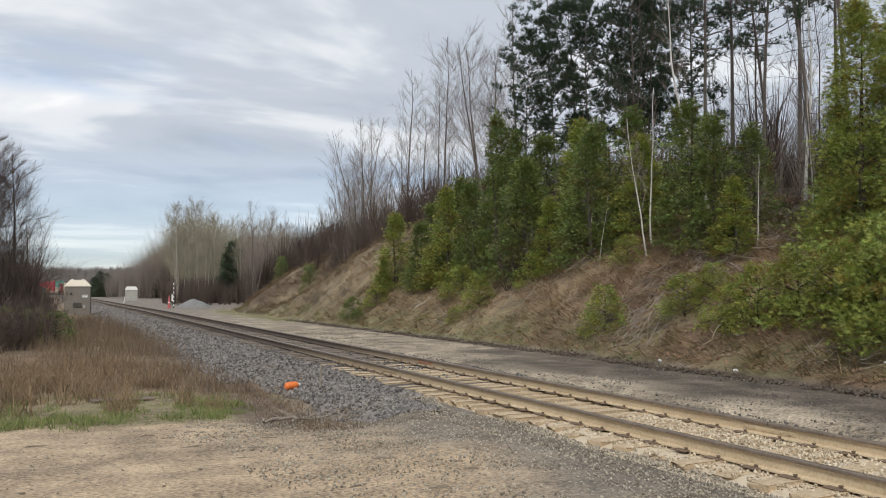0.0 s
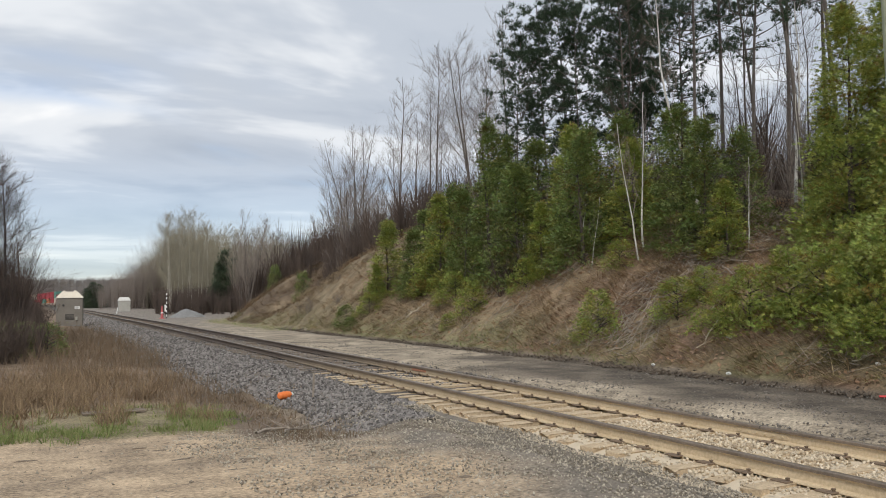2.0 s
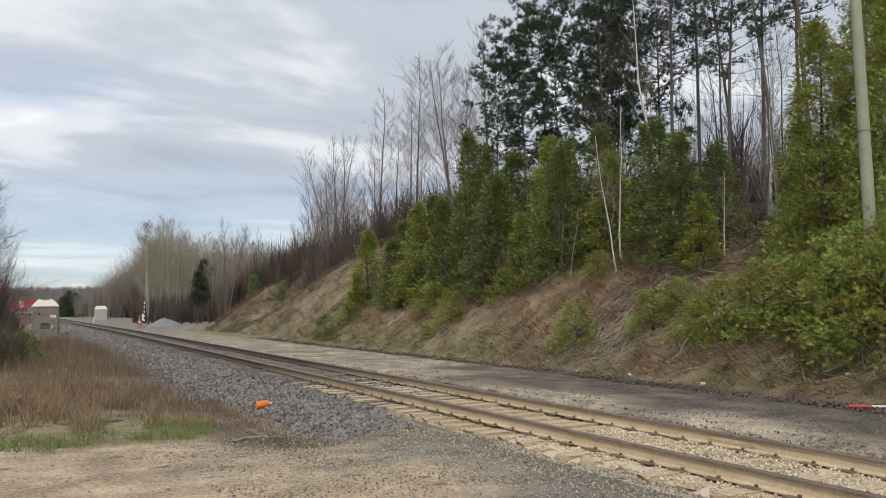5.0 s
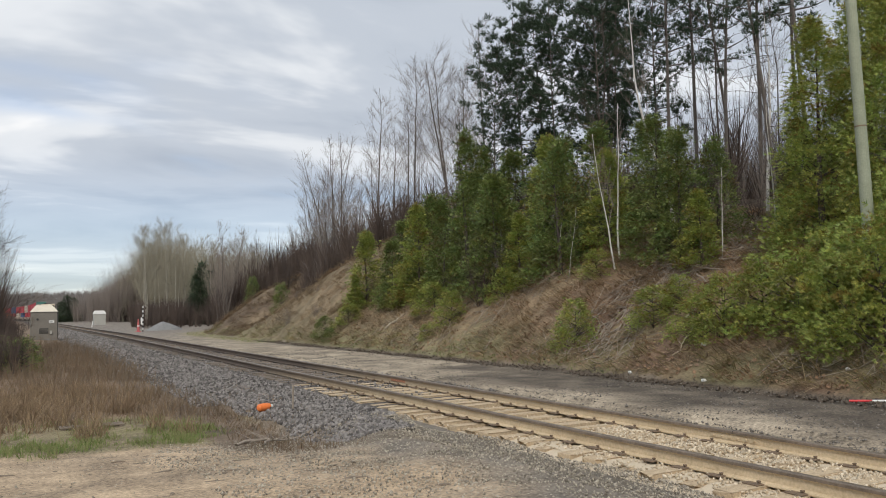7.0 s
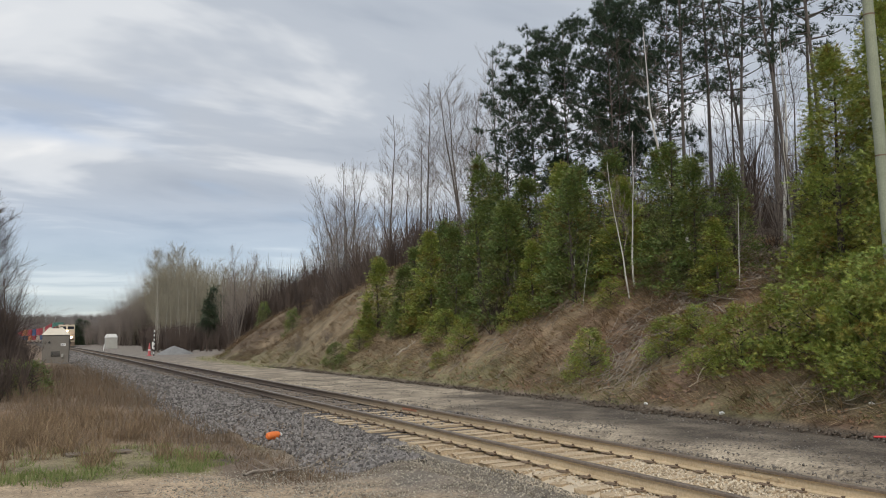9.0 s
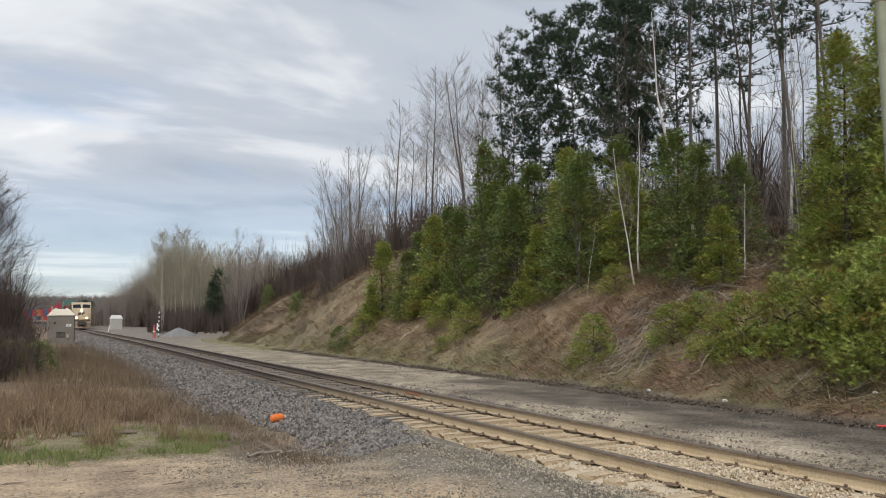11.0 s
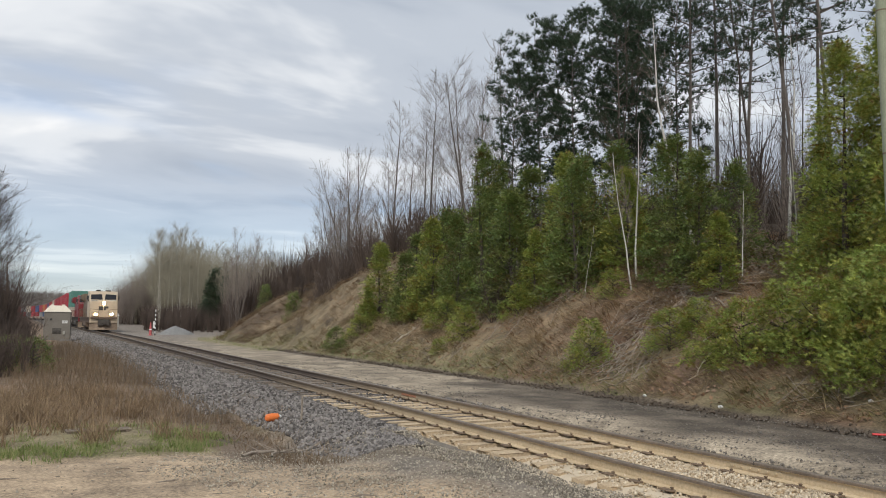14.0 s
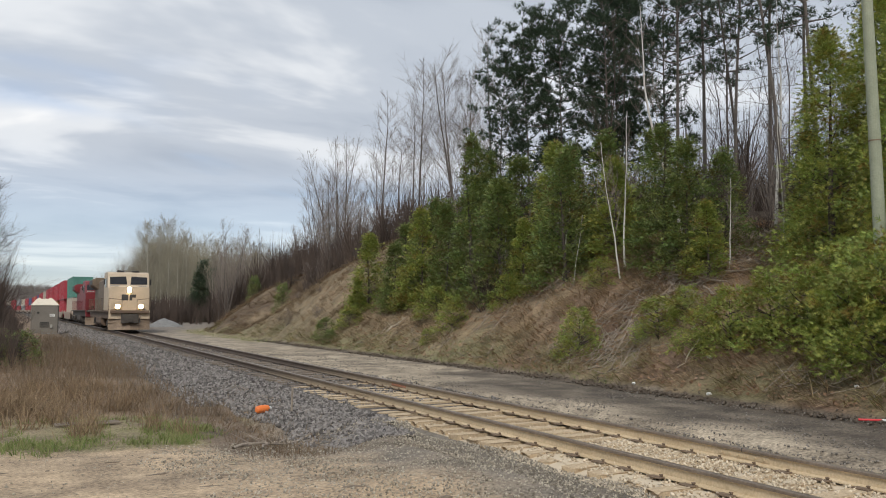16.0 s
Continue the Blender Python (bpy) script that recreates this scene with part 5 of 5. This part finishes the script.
# small whistle post and stub posts beyond
for x, y, h in ((10.4, 128.0, 1.0), (5.0, 132.0, 0.9)):
    stake = tagged(new("stake"), "short white wooden stake by the track", "stake", group="stakes")
    stake.matrix_basis = pose(x, y, -0.25, 0, 8, 0)
    part("shaft", box(-0.05, 0.05, -0.03, 0.03, 0, h, 0.006), M_WHITE, stake)

# gravel heap
gen2 = np.random.default_rng(3)
bm = bmesh.new()
rings, seg = 14, 40
grid = []
for i in range(rings + 1):
    f = i / rings
    row = []
    for k in range(seg):
        a = 6.2832 * k / seg
        r = 1.95 * f * (1 + 0.12 * noise.noise((math.cos(a) * 1.5, math.sin(a) * 1.5, 4)))
        z = 0.98 * (1 - f) ** 0.8 * (1 + 0.2 * noise.noise((r * math.cos(a), r * math.sin(a), 8))) - 0.05
        row.append(bm.verts.new((r * math.cos(a) * 1.0, r * math.sin(a) * 0.8, z)))
    grid.append(row)
for i in range(rings):
    for k in range(seg):
        j = (k + 1) % seg
        if i == 0:
            bm.faces.new((grid[0][0], grid[1][k], grid[1][j])) if k else None
        else:
            bm.faces.new((grid[i][k], grid[i + 1][k], grid[i + 1][j], grid[i][j]))
heap = part("gravel_heap", bm, M_PILE)
heap.matrix_basis = pose(14.3, 89.5, -0.17)
tagged(heap, "grey heap of dumped gravel beside the road", "gravel heap")

# orange float lying at the ballast's edge
fl = tagged(new("plastic_float"), "bright orange plastic float lying in the weeds", "float")
fl.matrix_basis = pose(4.62, 16.5, height(4.62, 16.5) + 0.10, 0, 0, 24)
bm = bmesh.new()
prof = ((-0.17, 0.03), (-0.165, 0.06), (-0.14, 0.088), (-0.09, 0.098), (0.0, 0.102), (0.09, 0.098), (0.14, 0.088), (0.165, 0.06), (0.17, 0.03))
loops = [[bm.verts.new((u, r * math.cos(6.2832 * k / 18), r * math.sin(6.2832 * k / 18))) for k in range(18)] for u, r in [(u * 0.95, r * 0.8) for u, r in prof]]
for p, q in zip(loops, loops[1:]):
    for k in range(18):
        bm.faces.new((p[k], p[(k + 1) % 18], q[(k + 1) % 18], q[k]))
bm.faces.new(loops[0][::-1])
bm.faces.new(loops[-1])
part("body", bm, M_FLOAT, fl)
part("cap", tube((0.165, 0, 0), (0.215, 0, 0), 0.045, 0.035, 12), M_WHITE, fl, "white end cap")
part("seam", tube((-0.012, 0, 0), (0.012, 0, 0), 0.084, None, 18), M_FLOAT, fl)
stake = tagged(new("wooden_stake"), "grey wooden stake upright in the ballast", "stake")
stake.matrix_basis = pose(4.95, 15.6, height(4.95, 15.6) - 0.1, 0, 2, 20)
part("shaft", box(-0.018, 0.018, -0.012, 0.012, 0, 0.62, 0.004), M_STICK, stake)

# broken pallet boards in the grass
pallet = tagged(new("broken_pallet"), "weathered grey pallet boards lying in the grass", "pallet")
pallet.matrix_basis = pose(1.3, 16.2, height(1.3, 16.2) - 0.035, 0, 1, 4)
for k in range(3):
    part("board", box(-0.55, 0.55, -0.16 + 0.13 * k, -0.06 + 0.13 * k, 0.06, 0.085, 0.004), M_TIE_DARK, pallet)
for u in (-0.5, 0.0, 0.48):
    part("bearer", box(u - 0.03, u + 0.03, -0.17, 0.22, 0, 0.058, 0.004), M_TIE_DARK, pallet)
# red and white rod lying on the road
rod = tagged(new("striped_rod"), "red and white striped rod lying on the wet road", "rod")
rod.matrix_basis = pose(12.72, 8.85, -0.135, 0, 0, -41)
for u0, u1, m in ((0, 0.36, M_RED), (0.36, 1.25, M_WHITE), (1.25, 1.6, M_RED)):
    part("stripe", tube((u0, 0, 0), (u1, 0, 0), 0.019, None, 12), m, rod)
# crumpled white scraps at the bank's foot
for x, y, s in ((13.35, 12.75, 0.06), (13.5, 15.3, 0.05), (14.6, 13.9, 0.07), (14.1, 9.8, 0.05), (8.75, 17.4, 0.05)):
    bm = bmesh.new()
    bmesh.ops.create_icosphere(bm, subdivisions=2, radius=s)
    for v in bm.verts:
        v.co *= 1 + 0.5 * noise.noise(v.co * 22)
        v.co.z *= 0.7
    scrap = part("litter_scrap", bm, M_WHITE)
    scrap.matrix_basis = pose(x, y, max(height(x, y), -0.2) + s * 0.45)
    tagged(scrap, "crumpled white litter scrap on the ground", "litter", group="litter")
# dark bark chips and clods on the pad
for k in range(64):
    x, y = gen.uniform(-2.6, 4.2), gen.uniform(5.2, 12.3)
    bm = bmesh.new()
    bmesh.ops.create_icosphere(bm, subdivisions=2, radius=1)
    sx, sy = 0.015 + 0.15 * gen.random() ** 2.5, gen.uniform(0.008, 0.026)
    for v in bm.verts:
        v.co *= 1 + 0.45 * noise.noise(v.co * 1.7 + Vector((k, 0, 0)))
        v.co = Vector((v.co.x * sx, v.co.y * sy, v.co.z * 0.012))
    chip = part("bark_chip", bm, M_TIE_DARK)
    chip.matrix_basis = pose(x, y, height(x, y) + 0.006, 0, 0, gen.uniform(-25, 25))
    tagged(chip, "dark splinter of bark on the dirt pad", "bark", group="bark chips")
# ---- the train ----
HEAD_AT_END, SPEED = 66.0, 17.3      # metres up the track at 16 s, and metres a second


def bogie(parent, y, wheels, frame_mat, spacing=1.65):
    """A truck: side frames, bolster, wheels on axles. Centred at y along the vehicle."""
    span = spacing * (wheels - 1)
    bm = bmesh.new()
    for sx in (-1, 1):
        add_box(bm, sx * 1.02 - 0.09, sx * 1.02 + 0.09, y - span / 2 - 0.55, y + span / 2 + 0.55, 0.55, 0.86, 0.03)
        for k in range(wheels):
            yy = y - span / 2 + k * spacing
            add_box(bm, sx * 1.05 - 0.12, sx * 1.05 + 0.12, yy - 0.2, yy + 0.2, 0.34, 0.72, 0.03)
    add_box(bm, -1.0, 1.0, y - 0.3, y + 0.3, 0.6, 0.9)
    truck = part("truck_frame", bm, frame_mat, parent)
    for k in range(wheels):
        yy = y - span / 2 + k * spacing
        for sx in (-1, 1):
            bm = tube((sx * 0.69, 0, 0), (sx * 0.82, 0, 0), 0.50, None, 24)
            add_tube(bm, (sx * 0.66, 0, 0), (sx * 0.69, 0, 0), 0.53, None, 24)
            for a in range(4):
                c, s = math.cos(1.571 * a) * 0.3, math.sin(1.571 * a) * 0.3
                add_tube(bm, (sx * 0.82, c, s), (sx * 0.835, c, s), 0.05, None, 8)
            part("wheel", bm, M_UNDER, truck).matrix_basis = pose(0, yy, 0.5)
        part("axle", tube((-0.7, yy, 0.5), (0.7, yy, 0.5), 0.09, None, 10), M_UNDER, truck)


def locomotive(paint, side, dirty, label, lit):
    """A six-axle diesel: the front coupler is at the origin and the body runs back along +y."""
    top = tagged(new("locomotive"), label, "locomotive", group="locomotives")
    # frame, deck and underside
    part("underframe", box(-1.35, 1.35, 0.9, 22.0, 0.95, 1.55, 0.03), dirty, top)
    part("walkway", box(-1.56, 1.56, 0.75, 22.1, 1.5, 1.60, 0.02), dirty, top)
    part("fuel_tank", prism(((-1.42, 1.0), (-1.42, 0.55), (-1.1, 0.28), (1.1, 0.28), (1.42, 0.55), (1.42, 1.0)), "y", 8.6, 13.6, 0.03), dirty, top)
    for sx in (-1, 1):
        for k in range(3):
            part("air_tank", tube((sx * 1.25, 7.1 + 0.0 * k, 1.05 + 0.12 * k), (sx * 1.25, 8.4, 1.05 + 0.12 * k), 0.12, None, 12), dirty, top)
    bogie(top, 4.4, 3, M_UNDER)
    bogie(top, 17.8, 3, M_UNDER)
    # pilot and plow
    part("pilot", box(-1.5, 1.5, 0.55, 0.95, 0.95, 1.62, 0.03), paint, top, "dusty front pilot plate")
    part("anticlimber", box(-1.42, 1.42, 0.32, 0.62, 1.40, 1.62, 0.03), dirty, top)
    bm = bmesh.new()
    for a, b in ((-1, 0), (0, 1)):
        pts = ((a * 1.52, 0.62 if a else 0.15, 0.12), (b * 1.52, 0.62 if b else 0.15, 0.12), (b * 1.52, 0.80 if b else 0.5, 1.0), (a * 1.52, 0.80 if a else 0.5, 1.0))
        fr = [bm.verts.new(p) for p in pts]
        bk = [bm.verts.new((p[0], p[1] + 0.08, p[2])) for p in pts]
        bm.faces.new(fr)
        bm.faces.new(bk[::-1])
        for k in range(4):
            bm.faces.new((fr[k], bk[k], bk[(k + 1) % 4], fr[(k + 1) % 4]))
    bmesh.ops.recalc_face_normals(bm, faces=bm.faces[:])
    part("plow", bm, M_PLOW, top, "dirty pale snow plow")
    part("coupler_pocket", box(-0.62, 0.62, 0.12, 0.6, 0.62, 1.32, 0.04), M_UNDER, top, "dark coupler pocket")
    part("coupler", box(-0.16, 0.16, -0.12, 0.6, 0.72, 1.06, 0.04), M_UNDER, top)
    for sx in (-0.55, 0.55, 0.75):
        part("air_hose", tube((sx, 0.3, 1.15), (sx * 0.95, 0.12, 0.62), 0.03, None, 8), M_BLACK, top)
    for sx in (-1, 1):
        for k in range(4):
            part("step", box(sx * 1.28 - 0.24, sx * 1.28 + 0.24, 0.62, 0.98, 0.35 + 0.3 * k, 0.39 + 0.3 * k), M_PLOW, top)
        bm = tube((sx * 1.5, 0.62, 1.1), (sx * 1.5, 0.62, 2.55), 0.022, None, 8)
        add_tube(bm, (sx * 1.5, 0.62, 2.55), (sx * 0.55, 0.62, 2.45), 0.022, None, 8)
        add_tube(bm, (sx * 0.55, 0.62, 2.45), (sx * 0.55, 0.62, 1.62), 0.022, None, 8)
        part("front_handrail", bm, side, top, "thin handrail")
    # nose and cab
    part("nose", prism(((-1.50, 1.60), (1.50, 1.60), (1.52, 2.2), (1.50, 3.42), (1.30, 3.50), (-1.30, 3.50), (-1.50, 3.42), (-1.52, 2.2)), "y", 1.05, 3.0, 0.07), paint, top, "broad wide nose")
    part("cab", prism(((1.55, 1.60), (4.9, 1.60), (4.9, 4.55), (4.55, 4.66), (2.3, 4.66), (1.85, 4.52), (1.50, 3.48)), "x", -1.53, 1.53, 0.05), paint, top)
    for sx in (-1, 1):
        bm = bmesh.new()
        # raked windscreen, following the cab's front
        def on(u, v, out):
            return (u, 1.85 + (1.50 - 1.85) * (4.52 - v) / (4.52 - 3.48) - out, v)
        q = ((0.12, 3.66), (1.38, 3.66), (1.38, 4.24), (0.20, 4.30))
        a = [bm.verts.new(on(sx * u, v, 0.03)) for u, v in q]
        b = [bm.verts.new(on(sx * u, v, -0.03)) for u, v in q]
        bm.faces.new(a)
        bm.faces.new(b[::-1])
        for k in range(4):
            bm.faces.new((a[k], b[k], b[(k + 1) % 4], a[(k + 1) % 4]))
        bmesh.ops.recalc_face_normals(bm, faces=bm.faces[:])
        part("windscreen", bm, M_GLASS, top, "dark windscreen pane")
        part("side_window", box(sx * 1.54 - 0.015, sx * 1.54 + 0.015, 2.7, 4.0, 3.45, 4.15, 0.004), M_GLASS, top)
        part("number_board", box(sx * 1.02 - 0.34, sx * 1.02 + 0.34, 1.42, 1.52, 3.40, 3.58, 0.01), M_SHED, top, "small number board")
        for k in range(4):
            part("number_bar", box(sx * 1.02 - 0.26 + 0.14 * k, sx * 1.02 - 0.18 + 0.14 * k, 1.405, 1.425, 3.44, 3.54), M_BLACK, top)
        part("mirror", box(sx * 1.72 - 0.06, sx * 1.72 + 0.06, 2.3, 2.36, 3.65, 4.1, 0.01), M_BLACK, top)
        part("ditch_light_housing", box(sx * 0.85 - 0.22, sx * 0.85 + 0.22, 0.72, 1.06, 1.72, 2.10, 0.04), paint, top)
        part("ditch_light", tube((sx * 0.85, 0.66, 1.92), (sx * 0.85, 0.74, 1.92), 0.17 if lit else 0.11, None, 20), M_LAMP if lit else M_GLASS, top, "bright warm ditch light" if lit else "")
        part("roof_box", box(sx * 0.55 - 0.26, sx * 0.55 + 0.26, 2.2, 2.7, 4.64, 4.78, 0.02), M_BLACK, top)
    part("headlight_housing", box(-0.2, 0.2, 0.98, 1.1, 2.98, 3.46, 0.03), paint, top)
    for z in (3.10, 3.33):
        part("headlight", tube((0, 0.93, z), (0, 1.0, z), 0.13 if lit else 0.09, None, 20), M_LAMP if lit else M_GLASS, top, "bright warm headlight" if lit else "")
    part("nose_door", box(-1.25, -0.62, 1.02, 1.07, 1.68, 2.35, 0.01), paint, top)
    # bold emblem on the nose, as plain dark strokes
    for x0, x1, z0, z1 in ((-0.55, -0.07, 2.40, 2.86), (0.03, 0.50, 2.62, 2.86), (0.03, 0.22, 2.40, 2.62)):
        part("emblem_stroke", box(x0, x1, 1.025, 1.055, z0, z1), M_DARK, top, "dark emblem stroke on the nose")
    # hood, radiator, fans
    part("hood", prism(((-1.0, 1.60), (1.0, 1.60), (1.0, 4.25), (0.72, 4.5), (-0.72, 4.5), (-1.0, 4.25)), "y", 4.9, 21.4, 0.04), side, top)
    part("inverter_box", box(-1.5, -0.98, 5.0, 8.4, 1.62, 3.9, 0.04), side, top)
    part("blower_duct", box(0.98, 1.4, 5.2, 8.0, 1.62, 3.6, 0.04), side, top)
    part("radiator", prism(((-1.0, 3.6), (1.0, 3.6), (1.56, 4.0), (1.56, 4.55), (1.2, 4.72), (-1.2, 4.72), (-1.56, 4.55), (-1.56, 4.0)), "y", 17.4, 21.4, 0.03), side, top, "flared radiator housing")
    for sx in (-1, 1):
        part("radiator_grille", box(sx * 1.57 - 0.01, sx * 1.57 + 0.01, 17.7, 21.1, 4.05, 4.5), M_BLACK, top)
        for k in range(8):
            part("hood_door", box(sx * 1.01 - 0.012, sx * 1.01 + 0.012, 8.7 + k * 1.05, 9.62 + k * 1.05, 1.8, 3.5, 0.006), side, top)
        bm = bmesh.new()
        for k in range(12):
            add_tube(bm, (sx * 1.52, 5.2 + k * 1.45, 1.6), (sx * 1.52, 5.2 + k * 1.45, 2.65), 0.02, None, 6)
        add_tube(bm, (sx * 1.52, 5.2, 2.65), (sx * 1.52, 21.2, 2.65), 0.02, None, 6)
        part("side_handrail", bm, side, top)
    for yy in (9.5, 11.2, 12.9):
        part("roof_fan", tube((0, yy, 4.48), (0, yy, 4.66), 0.6, None, 20), M_BLACK, top)
    part("exhaust_stack", box(-0.4, 0.4, 14.4, 15.3, 4.48, 4.85, 0.03), M_BLACK, top)
    bm = tube((-0.3, 5.4, 4.5), (-0.3, 5.4, 4.85), 0.04, None, 8)
    for k in range(3):
        add_tube(bm, (-0.42 + 0.12 * k, 5.1, 4.86), (-0.42 + 0.12 * k, 5.6, 4.86), 0.07, 0.03, 10)
    part("horn", bm, M_BLACK, top)
    part("rear_coupler", box(-0.16, 0.16, 22.0, 22.6, 0.72, 1.06, 0.04), M_UNDER, top)
    return top


def corrugated(long, tall, wide=2.44):
    """A freight container standing on z = 0, centred, with ribbed sides and corner posts."""
    out = []
    n = int(long / 0.28)
    for k in range(n):
        y0 = -long / 2 + 0.12 + (long - 0.24) * k / n
        st = (long - 0.24) / n
        out += [(y0, 0.0), (y0 + 0.12 * st, -0.045), (y0 + 0.5 * st, -0.045), (y0 + 0.62 * st, 0.0)]
    out.append((long / 2 - 0.12, 0.0))
    verts, faces = [], []
    for sx in (-1, 1):
        b = len(verts)
        for y_, d in out:
            x = sx * (wide / 2 - 0.01 + d)
            verts += [(x, y_, 0.12), (x, y_, tall - 0.08)]
        for k in range(len(out) - 1):
            i = b + 2 * k
            faces.append((i, i + 1, i + 3, i + 2) if sx < 0 else (i, i + 2, i + 3, i + 1))
    w, l = wide / 2, long / 2
    def solid(x0, x1, y0, y1, z0, z1):
        b = len(verts)
        verts.extend([(x, y, z) for z in (z0, z1) for y in (y0, y1) for x in (x0, x1)])
        faces.extend([tuple(b + i for i in q) for q in ((0, 2, 3, 1), (4, 5, 7, 6), (0, 1, 5, 4), (2, 6, 7, 3), (0, 4, 6, 2), (1, 3, 7, 5))])
    solid(-w + 0.03, w - 0.03, -l + 0.02, l - 0.02, tall - 0.06, tall - 0.02)
    solid(-w + 0.05, w - 0.05, -l + 0.03, l - 0.03, 0.05, 0.14)
    for sx in (-1, 1):
        for sy in (-1, 1):
            solid(sx * w - 0.09 * (sx > 0), sx * w + 0.09 * (sx < 0), sy * l - 0.14 * (sy > 0), sy * l + 0.14 * (sy < 0), 0, tall)
        solid(sx * w - 0.07 * (sx > 0), sx * w + 0.07 * (sx < 0), -l + 0.14, l - 0.14, 0, 0.13)
        solid(sx * w - 0.06 * (sx > 0), sx * w + 0.06 * (sx < 0), -l + 0.14, l - 0.14, tall - 0.1, tall)
        e = sx * l
        solid(-w + 0.09, w - 0.09, min(e, e - sx * 0.05), max(e, e - sx * 0.05), 0.06, tall - 0.04)
        for k in range(4):
            u = -0.75 + 0.5 * k
            solid(u - 0.025, u + 0.025, min(e, e + sx * 0.03), max(e, e + sx * 0.03), 0.1, tall - 0.1)
    return verts, faces


BOX40 = mesh_of("container_shell", *corrugated(12.19, 2.75), M_BOX)
BOX53 = mesh_of("container_shell", *corrugated(14.6, 2.85, 2.55), M_BOX)


def well_car(label):
    """A well wagon centred on the origin, 20 m over its couplers."""
    top = tagged(new("well_wagon"), label, "wagon", group="well wagons")
    for sx in (-1, 1):
        part("side_sill", prism(((-7.4, 1.15), (-6.5, 0.42), (6.5, 0.42), (7.4, 1.15), (7.4, 1.5), (6.9, 1.28), (-6.9, 1.28), (-7.4, 1.5)), "x", sx * 1.38 - 0.09, sx * 1.38 + 0.09), M_WELL, top)
    part("well_floor", box(-1.3, 1.3, -6.5, 6.5, 0.36, 0.46), M_UNDER, top)
    for sy in (-1, 1):
        part("end_platform", box(-1.4, 1.4, min(sy * 6.9, sy * 9.2), max(sy * 6.9, sy * 9.2), 1.0, 1.28, 0.03), M_WELL, top)
        part("coupler", box(-0.15, 0.15, min(sy * 9.2, sy * 10.0), max(sy * 9.2, sy * 10.0), 0.75, 1.05), M_UNDER, top)
        bogie(top, sy * 8.2, 2, M_UNDER, 1.75)
    return top


def container(mesh, colour, label):
    ob = new("shipping_container", mesh)
    ob.color = (*colour, 1)
    return tagged(ob, label, "container", group="stacked containers")


RED, TEAL, BLUE, ORANGE, CREAM, GREY = (0.36, 0.04, 0.055), (0.085, 0.235, 0.19), (0.05, 0.09, 0.19), (0.42, 0.15, 0.06), (0.44, 0.38, 0.31), (0.24, 0.24, 0.25)
NAMES = {RED: "red", TEAL: "teal green", BLUE: "dark blue", ORANGE: "orange", CREAM: "cream", GREY: "grey"}
STACKS = ((TEAL, CREAM), (RED, RED), (RED, ORANGE), (RED, TEAL), (RED, RED), (CREAM, RED), (RED, BLUE), (RED, CREAM), (BLUE, RED), (RED, ORANGE), (ORANGE, BLUE), (RED, GREY), (BLUE, RED), (RED, RED), (CREAM, GREY), (GREY, RED), (RED, RED), (CREAM, BLUE), (RED, GREY), (RED, RED), (RED, RED), (BLUE, RED))

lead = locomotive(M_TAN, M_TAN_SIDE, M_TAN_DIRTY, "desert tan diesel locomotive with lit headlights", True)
second = locomotive(M_LOCO_RED, M_LOCO_RED, M_UNDER, "dark red diesel locomotive coupled behind the leader", False)
CONVOY = [(lead, 0.0, 0.0), (second, 22.6, 0.0)]      # thing, metres behind the front coupler, height
model = well_car("brown steel well wagon carrying stacked containers")
for k, (upper, lower) in enumerate(STACKS):
    car = model if k == 0 else copy_thing(model, Matrix())
    at = 45.3 + 10.0 + 20.1 * k
    CONVOY.append((car, at, 0.0))
    CONVOY.append((container(BOX40, lower, NAMES[lower] + " steel container in the wagon's well"), at, 0.47))
    CONVOY.append((container(BOX53 if upper != TEAL else BOX40, upper, NAMES[upper] + " ribbed container stacked on another"), at, 3.23))


def motions():
    """The train comes down the line at an even pace."""
    for thing, behind, up in CONVOY:
        rows = []
        for t in range(0, 17):
            d = HEAD_AT_END + SPEED * (16 - t) + behind
            slope = (track_shift(d + 1) - track_shift(d - 1)) / 2
            rows.append((t, pose(MID + track_shift(d), d, up, 0, 0, -math.degrees(math.atan(slope)))))
        walk(thing, rows)
    # the leading locomotive's wheels roll at the train's pace
    turn = math.degrees(SPEED / 0.5)
    for truck in lead.children:
        for wheel in truck.children:
            if wheel.name.startswith("wheel"):
                at = wheel.matrix_basis.translation.copy()
                walk(wheel, [(k / FPS, pose(*at, turn * k / FPS % 360)) for k in range(16 * FPS + 1)])


motions()
